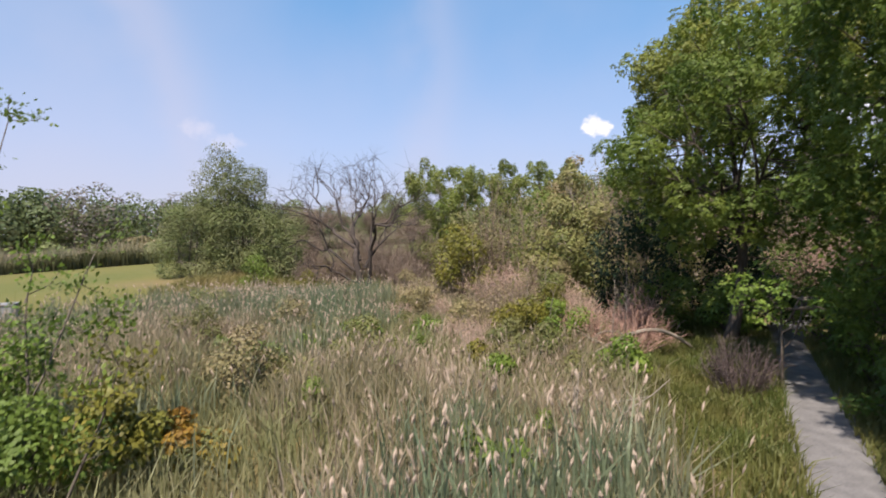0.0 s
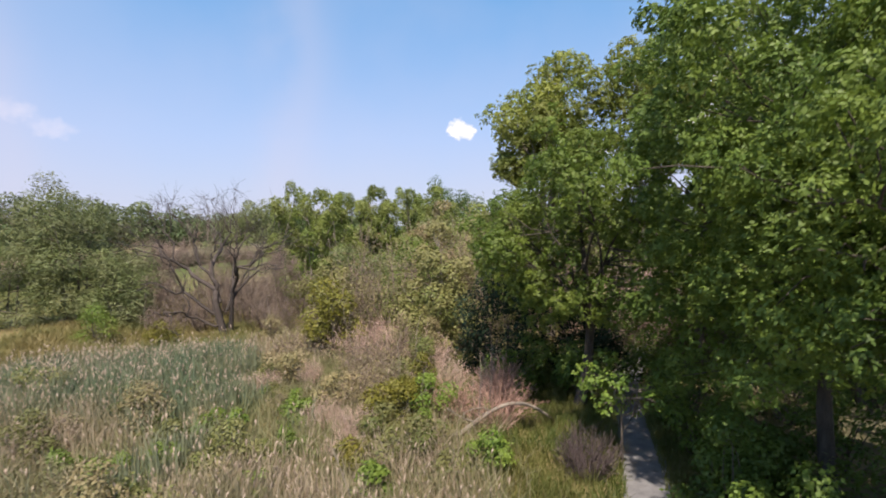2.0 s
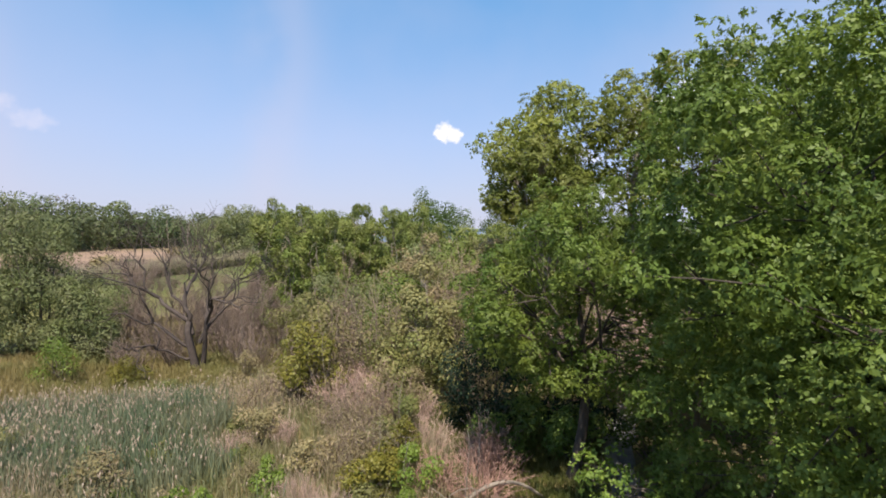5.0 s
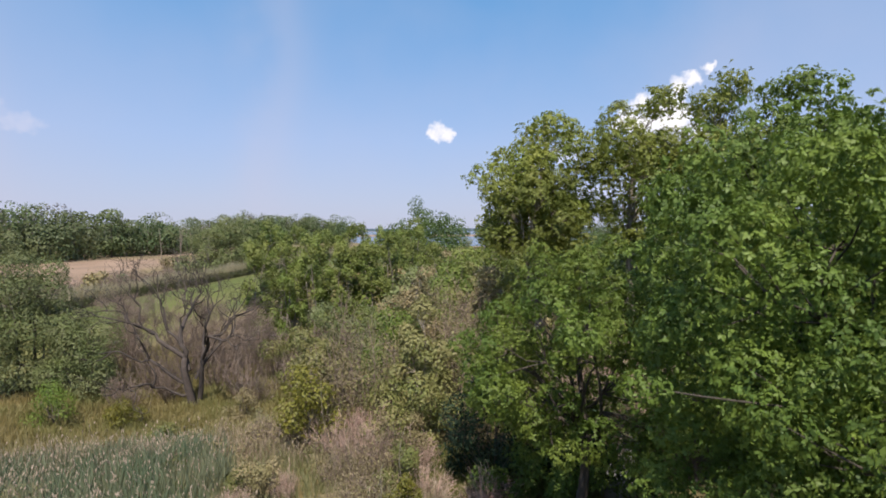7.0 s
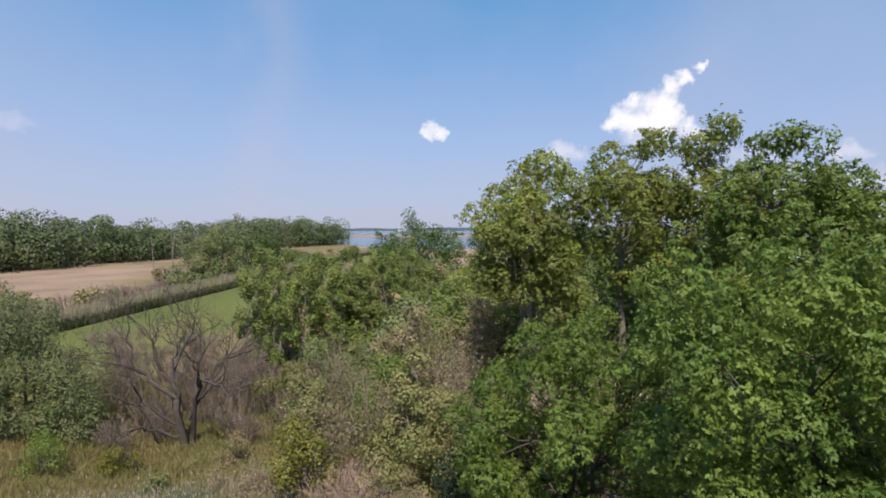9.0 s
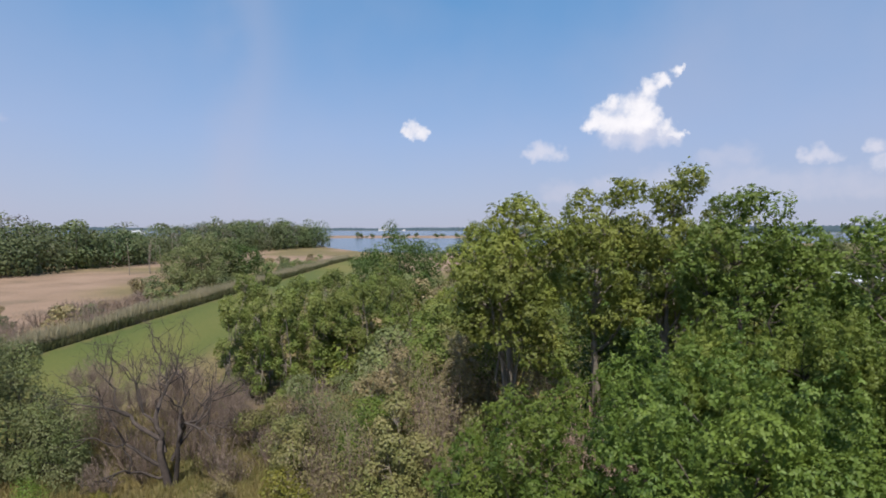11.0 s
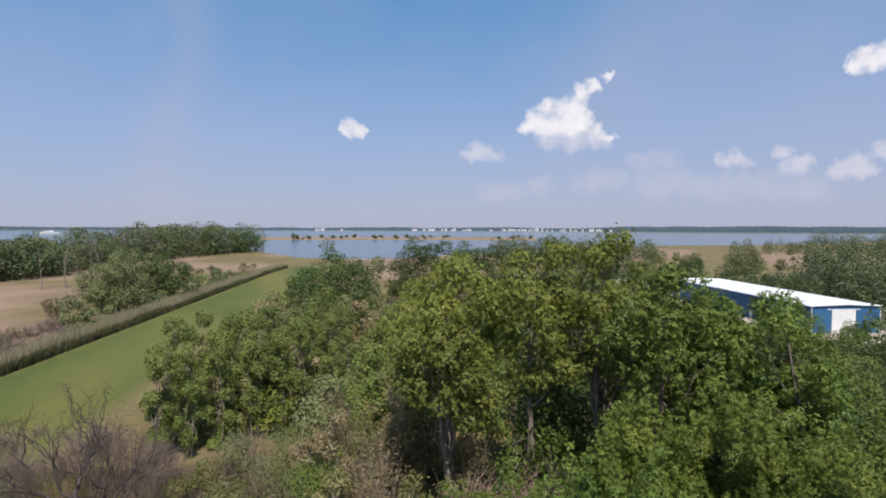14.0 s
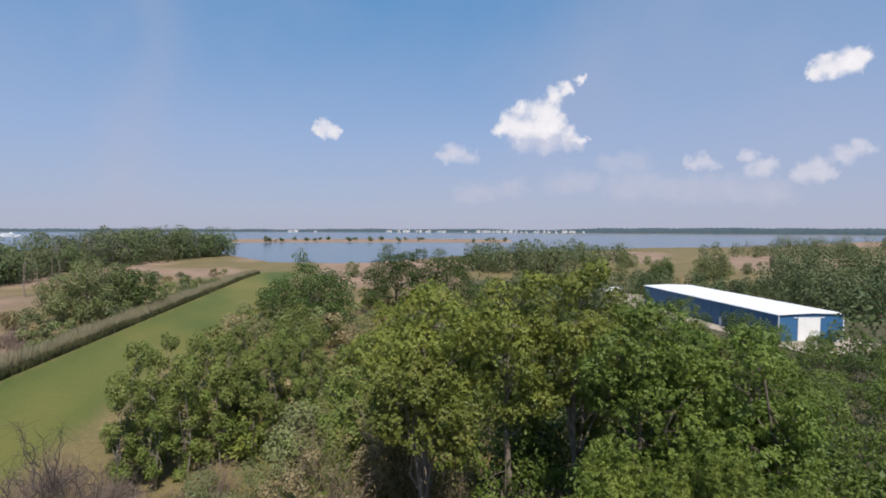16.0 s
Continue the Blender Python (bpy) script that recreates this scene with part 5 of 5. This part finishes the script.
blades("meadow_grass", "yellow-brown rough grass under the dead tree", "meadow", sown(52000, -18, 6, 32, 56, lambda x, y, p_: smooth(24, 27, along(x, y)), 49), 0.6, 0.04, 50, 0.5, category="grass")


def belt(count, y0, y1, seed, deep, start):
    rng_ = np.random.default_rng(seed)
    y = y0 + (y1 - y0) * rng_.uniform(size=count) ** 1.4
    d_ = -start - deep * rng_.uniform(size=count) ** 1.3
    return np.stack([-21.3 + 0.36 * (y - 105) + d_ / 0.941, y], -1)


blades("reed_belt", "long belt of tall tan reeds along the mown levee", "belt", belt(42000, 20, 300, 51, 7.0, 0.9), 2.7, 0.10, 52, 0.12, 0.06)
# leafy green edge whose dark colour includes the shade of the belt's side
blades("reed_belt_edge", "green leafy edge of the tall reed belt, darkened as its shaded side", "beltgreenshade", belt(26000, 20, 300, 53, 1.5, 0.1), 1.6, 0.12, 54, 0.18)


# ---- trail ----
def ribbon(pts, width, lift):
    """A strip along a centre line, laid on the ground."""
    pts = np.asarray(pts, float)
    s = np.concatenate([[0], np.cumsum(np.linalg.norm(np.diff(pts, axis=0), axis=1))])
    f = np.arange(0, s[-1], 0.4)
    c_ = np.stack([np.interp(f, s, pts[:, 0]), np.interp(f, s, pts[:, 1])], -1)
    for k in range(6):
        c_[1:-1] = (c_[:-2] + 2 * c_[1:-1] + c_[2:]) / 4
    d_ = unit(np.gradient(c_, axis=0))
    nrm = np.stack([d_[:, 1], -d_[:, 0]], -1)
    cross = np.linspace(-0.5, 0.5, 7) * width
    wob = wave(c_, 1.3, 61)[:, None] * 0.12
    v = c_[:, None] + nrm[:, None] * (cross[None] * (1 + wob))[..., None]
    z = np.broadcast_to(land(c_[:, 0], c_[:, 1])[:, None], v.shape[:2]) + lift + 0.03 * (1 - (cross / width * 2) ** 2)[None]
    q = np.arange(len(c_) - 1)[:, None] * 7 + np.arange(6)[None]
    q = q.ravel()
    return array_mesh("trail", np.concatenate([v, z[..., None]], -1).reshape(-1, 3), [np.stack([q, q + 1, q + 8, q + 7], 1)], True)


gravel = plain_mat("trail_gravel", (0.115, 0.110, 0.110), (0.215, 0.206, 0.204), 2.5, 0.95, 0.5)
tagged(part("trail", ribbon([(-16.0, -34.0), (-9.0, -19.0), (-3.0, -8.0), (2.4, 1.6), (5.0, 6.0), (7.1, 9.3), (8.6, 12.0), (10.2, 14.6), (12.3, 18.8), (14.4, 22.6), (18.5, 27.5), (26.0, 33.0)], 1.35, 0.03), gravel), "narrow pale gravel trail dappled by shade", "path", kind="structure")


# ---- warehouse ----
def box(bm, x0, x1, y0, y1, z0, z1):
    v = [bm.verts.new((x, y, z)) for z in (z0, z1) for x, y in ((x0, y0), (x1, y0), (x1, y1), (x0, y1))]
    for f in ((3, 2, 1, 0), (4, 5, 6, 7), (0, 1, 5, 4), (1, 2, 6, 5), (2, 3, 7, 6), (3, 0, 4, 7)):
        bm.faces.new([v[k] for k in f])


def boxed(*bounds):
    bm = bmesh.new()
    for b in bounds:
        box(bm, *b)
    return bm


blue = plain_mat("blue_steel_sheet", (0.035, 0.125, 0.270), (0.042, 0.145, 0.300), 0.6, 0.45, 0.05)
white = plain_mat("white_steel_sheet", (0.76, 0.77, 0.78), (0.84, 0.84, 0.84), 0.4, 0.4, 0.03)
grey = plain_mat("grey_metal", (0.20, 0.20, 0.21), (0.30, 0.30, 0.31), 2.0, 0.6, 0.1)
dark = plain_mat("dark_rubber", (0.02, 0.02, 0.02), (0.04, 0.04, 0.04), 4.0, 0.8, 0.1)
glass, n, l, p = mat("dark_glass")
p.inputs["Base Color"].default_value, p.inputs["Roughness"].default_value = (0.02, 0.025, 0.03, 1), 0.08
LEN, WID, EAVE, RIDGE = 61.0, 15.8, 6.0, 6.3
house = thing("warehouse", "long blue steel warehouse with a white low-pitched roof", "warehouse", (121.3, 70.0, 0.0), turn=-22.0)
# local x runs across the gable end, local y along the building
for y0 in (0, LEN - 0.2):
    bm = bmesh.new()
    prof_ = ((0, -0.2), (WID, -0.2), (WID, EAVE), (WID / 2, RIDGE - 0.05), (0, EAVE))
    f0 = [bm.verts.new((x, y0, z)) for x, z in prof_]
    f1 = [bm.verts.new((x, y0 + 0.2, z)) for x, z in prof_]
    bm.faces.new(f0)
    bm.faces.new(f1[::-1])
    for k in range(5):
        bm.faces.new((f0[k], f1[k], f1[(k + 1) % 5], f0[(k + 1) % 5]))
    bmesh.ops.recalc_face_normals(bm, faces=bm.faces[:])
    part("gable_wall", bm, blue, house)
part("side_wall", boxed((0, 0.2, 0.2, LEN - 0.2, -0.2, EAVE)), blue, house)
part("side_wall", boxed((WID - 0.2, WID, 0.2, LEN - 0.2, -0.2, EAVE)), blue, house)
for s in (0, 1):
    bm = bmesh.new()
    x0, x1 = (-0.4, WID / 2) if s == 0 else (WID + 0.4, WID / 2)
    for k in range(30):
        ya, yb = -0.4 + k * (LEN + 0.8) / 30, -0.4 + (k + 1) * (LEN + 0.8) / 30
        q = [bm.verts.new(v) for v in ((x0, ya, EAVE), (x1, ya, RIDGE), (x1, yb - 0.06, RIDGE), (x0, yb - 0.06, EAVE))]
        u = [bm.verts.new(v.co + Vector((0, 0, 0.12))) for v in q]
        for f in ((q[3], q[2], q[1], q[0]), u, (q[0], q[1], u[1], u[0]), (q[1], q[2], u[2], u[1]), (q[2], q[3], u[3], u[2]), (q[3], q[0], u[0], u[3])):
            bm.faces.new(f)
        box(bm, min(x0, x1), min(x0, x1) + 0.01, yb - 0.06, yb, EAVE - 0.1, EAVE - 0.05)
    bmesh.ops.recalc_face_normals(bm, faces=bm.faces[:])
    part("roof_slope", bm, white, house, "white standing-seam roof")
for k in range(1, 15):
    part("wall_rib", boxed((-0.06, 0.0, k * LEN / 15 - 0.05, k * LEN / 15 + 0.05, 0, EAVE - 0.1)), blue, house)
for k, x in enumerate((-0.04, WID - 0.16)):
    part("corner_trim", boxed((x, x + 0.2, -0.05, 0.16, 0, EAVE)), white, house, "white corner trim")
door = part("sliding_door", boxed((4.6, 10.0, -0.10, -0.02, 0.0, 5.2)), white, house, "white sliding door")
part("door_rail", boxed((3.6, 11.0, -0.14, -0.02, 5.25, 5.4)), white, house)
for k in range(3):
    part("door_panel", boxed((4.7 + k * 1.77, 6.36 + k * 1.77, -0.13, -0.10, 0.15, 5.05)), white, door)
for y in (20.0, 41.0):
    part("side_door", boxed((-0.08, -0.02, y, y + 1.0, 0.0, 2.1)), white, house, "white side door")
part("gutter", boxed((-0.5, -0.38, -0.4, LEN + 0.4, EAVE - 0.05, EAVE + 0.08)), white, house, "white eaves gutter")
lot = array_mesh("yard", [(x, y, 0.12) for x, y in ((114, 58), (136, 52), (166, 132), (152, 166), (130, 150), (134, 130))], [np.arange(6)[None]])
tagged(part("yard", lot, plain_mat("yard_gravel", (0.30, 0.25, 0.20), (0.44, 0.38, 0.31), 0.5, 0.95, 0.3)), "pale gravel yard round the warehouse", "ground", kind="structure")


def van(x, y, turn, ln, h, label, group="vehicles in the yard"):
    ob_ = thing("box_truck", label, "truck", (x, y, 0.12), group, turn)
    bm_ = boxed((-1.1, 1.1, 0, ln, 0.9, h))
    bmesh.ops.bevel(bm_, geom=bm_.edges[:], offset=0.06, segments=1, affect="EDGES")
    part("cargo_box", bm_, white, ob_)
    bm_ = boxed((-1.0, 1.0, -1.9, -0.1, 0.5, 2.2))
    for v in bm_.verts:
        if v.co.z > 2 and v.co.y < -1:
            v.co.y += 0.6
    bmesh.ops.bevel(bm_, geom=bm_.edges[:], offset=0.08, segments=2, affect="EDGES")
    cab = part("cab", bm_, white, ob_)
    part("windscreen", boxed((-0.85, 0.85, -1.74, -1.55, 1.4, 1.75)), glass, cab)
    part("chassis", boxed((-0.8, 0.8, -1.6, ln, 0.55, 0.88)), grey, ob_)
    for wx in (-0.95, 0.95):
        for wy in (-1.1, ln * 0.75):
            bm_ = bmesh.new()
            bmesh.ops.create_cone(bm_, cap_ends=True, segments=16, radius1=0.45, radius2=0.45, depth=0.28, matrix=pose(wx, wy, 0.45, 0, 90, 0))
            part("wheel", bm_, dark, ob_)
    return ob_


van(141.0, 140.0, -15.0, 4.5, 3.4, "white box truck parked in the gravel yard")
van(148.0, 152.0, 60.0, 5.5, 3.2, "white box truck parked beside the woods")
van(154.0, 148.0, 80.0, 4.0, 2.8, "small white box truck parked in the yard")

# grey box on the levee
ob = thing("utility_box", "low grey utility box on the mown levee", "box", at(-20.4, 24.6), turn=20.0)
bm = boxed((-0.55, 0.55, -0.4, 0.4, -0.1, 0.55))
bmesh.ops.bevel(bm, geom=bm.edges[:], offset=0.05, segments=2, affect="EDGES")
part("cabinet", bm, grey, ob)
part("lid", boxed((-0.6, 0.6, -0.45, 0.45, 0.55, 0.62)), grey, ob)

# rust-red box under the thicket
rust = plain_mat("rusted_steel", (0.150, 0.055, 0.035), (0.270, 0.120, 0.080), 3.0, 0.85, 0.3)
ob = thing("rusty_box", "rust-red steel box with a round opening, half hidden in the thicket", "box", at(5.0, 31.6), turn=8.0)
bm = boxed((-0.8, 0.8, -0.45, 0.45, -0.1, 0.95))
bmesh.ops.bevel(bm, geom=bm.edges[:], offset=0.05, segments=2, affect="EDGES")
part("cabinet", bm, rust, ob)
part("lid", boxed((-0.86, 0.86, -0.5, 0.5, 0.95, 1.03)), rust, ob)
part("opening", boxed((-0.3, 0.05, -0.475, -0.44, 0.55, 0.78)), dark, ob, "dark opening")

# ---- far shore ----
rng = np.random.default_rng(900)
# blue-grey of distance haze is mixed straight into this woods colour
shore_mat = plain_mat("hazed_shore_woods", (0.036, 0.064, 0.085), (0.062, 0.090, 0.105), 0.02, 1.0, 0.0)
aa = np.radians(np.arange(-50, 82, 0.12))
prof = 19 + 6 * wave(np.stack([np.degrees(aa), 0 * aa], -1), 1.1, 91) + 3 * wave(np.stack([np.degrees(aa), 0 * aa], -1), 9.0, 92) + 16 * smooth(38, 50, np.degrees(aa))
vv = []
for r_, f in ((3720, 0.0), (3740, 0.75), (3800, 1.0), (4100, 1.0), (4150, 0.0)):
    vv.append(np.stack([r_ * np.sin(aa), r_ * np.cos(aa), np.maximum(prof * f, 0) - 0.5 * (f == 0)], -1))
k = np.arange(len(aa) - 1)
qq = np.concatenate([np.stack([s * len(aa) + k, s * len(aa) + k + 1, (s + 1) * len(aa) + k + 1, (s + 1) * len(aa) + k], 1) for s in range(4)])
tagged(part("backdrop_far_shore", array_mesh("backdrop_far_shore", np.concatenate(vv), [qq], True), shore_mat), "wooded far shore of the lake with haze put into its bluish colour", "shore", kind="structure")

pale = plain_mat("pale_plaster", (0.62, 0.62, 0.62), (0.78, 0.76, 0.74), 0.05, 0.8, 0.0)
roofm = plain_mat("grey_roof", (0.30, 0.29, 0.30), (0.40, 0.38, 0.38), 0.05, 0.8, 0.0)


def town_house(x, y, w, d_, h, turn):
    ob_ = thing("town_building", "pale building of the town on the far shore", "building", (x, y, 0.0), "far town", turn)
    part("walls", boxed((-w / 2, w / 2, -d_ / 2, d_ / 2, -0.5, h)), pale, ob_)
    bm_ = bmesh.new()
    v = [bm_.verts.new(q) for q in ((-w / 2, -d_ / 2, h), (w / 2, -d_ / 2, h), (w / 2, d_ / 2, h), (-w / 2, d_ / 2, h), (-w / 2, 0, h + 3), (w / 2, 0, h + 3))]
    for f in ((0, 1, 5, 4), (2, 3, 4, 5), (0, 4, 3), (1, 2, 5)):
        bm_.faces.new([v[q] for q in f])
    part("roof", bm_, roofm, ob_)
    for q in range(3):
        part("window", boxed((-w / 2 + w * (0.15 + 0.27 * q), -w / 2 + w * (0.3 + 0.27 * q), -d_ / 2 - 0.1, -d_ / 2 - 0.02, h * 0.3, h * 0.7)), glass, ob_)


for k in range(44):
    a = radians(rng.choice([rng.uniform(12, 46), rng.uniform(24, 42)]))
    r_ = rng.uniform(3640, 3700)
    town_house(r_ * math.sin(a), r_ * math.cos(a), rng.uniform(9, 34), 12, rng.uniform(5, 13), -math.degrees(a) + rng.uniform(-15, 15))

# bushes on the low spit
SP = [bush("spit_bush", "dark bush on the low reed spit", (0, 0, 0), 9.0, 7.0, "fardark", 2.2, 22, 12, 910, "spit bushes", spread=1.3)]
SP[0].matrix_basis = pose(1010 * math.sin(radians(10)), 1010 * math.cos(radians(10)), 0)
spots = []
for k in range(40):
    a, r_ = radians(rng.uniform(7, 38)), rng.uniform(1005, 1250)
    spots.append((r_ * math.sin(a), r_ * math.cos(a), 1.0))
scatter(SP, spots, 911, 0.25, 0.75)

# ship on the open lake
a = radians(-11.0)
ship = thing("ferry", "white ferry far out on the lake", "ship", (1900 * math.sin(a), 1900 * math.cos(a), -0.7), turn=-80.0)
bm = boxed((-5, 5, -24, 24, 0, 5))
for v in bm.verts:
    if v.co.y > 20:
        v.co.x *= 0.25
        v.co.y += 4 if v.co.z > 2 else 0
part("hull", bm, white, ship)
part("cabin", boxed((-4, 4, -16, 12, 5, 9)), white, ship)
part("bridge", boxed((-3.5, 3.5, 2, 9, 9, 11.5)), white, ship)
part("funnel", boxed((-1, 1, -10, -7, 9, 13)), grey, ship)
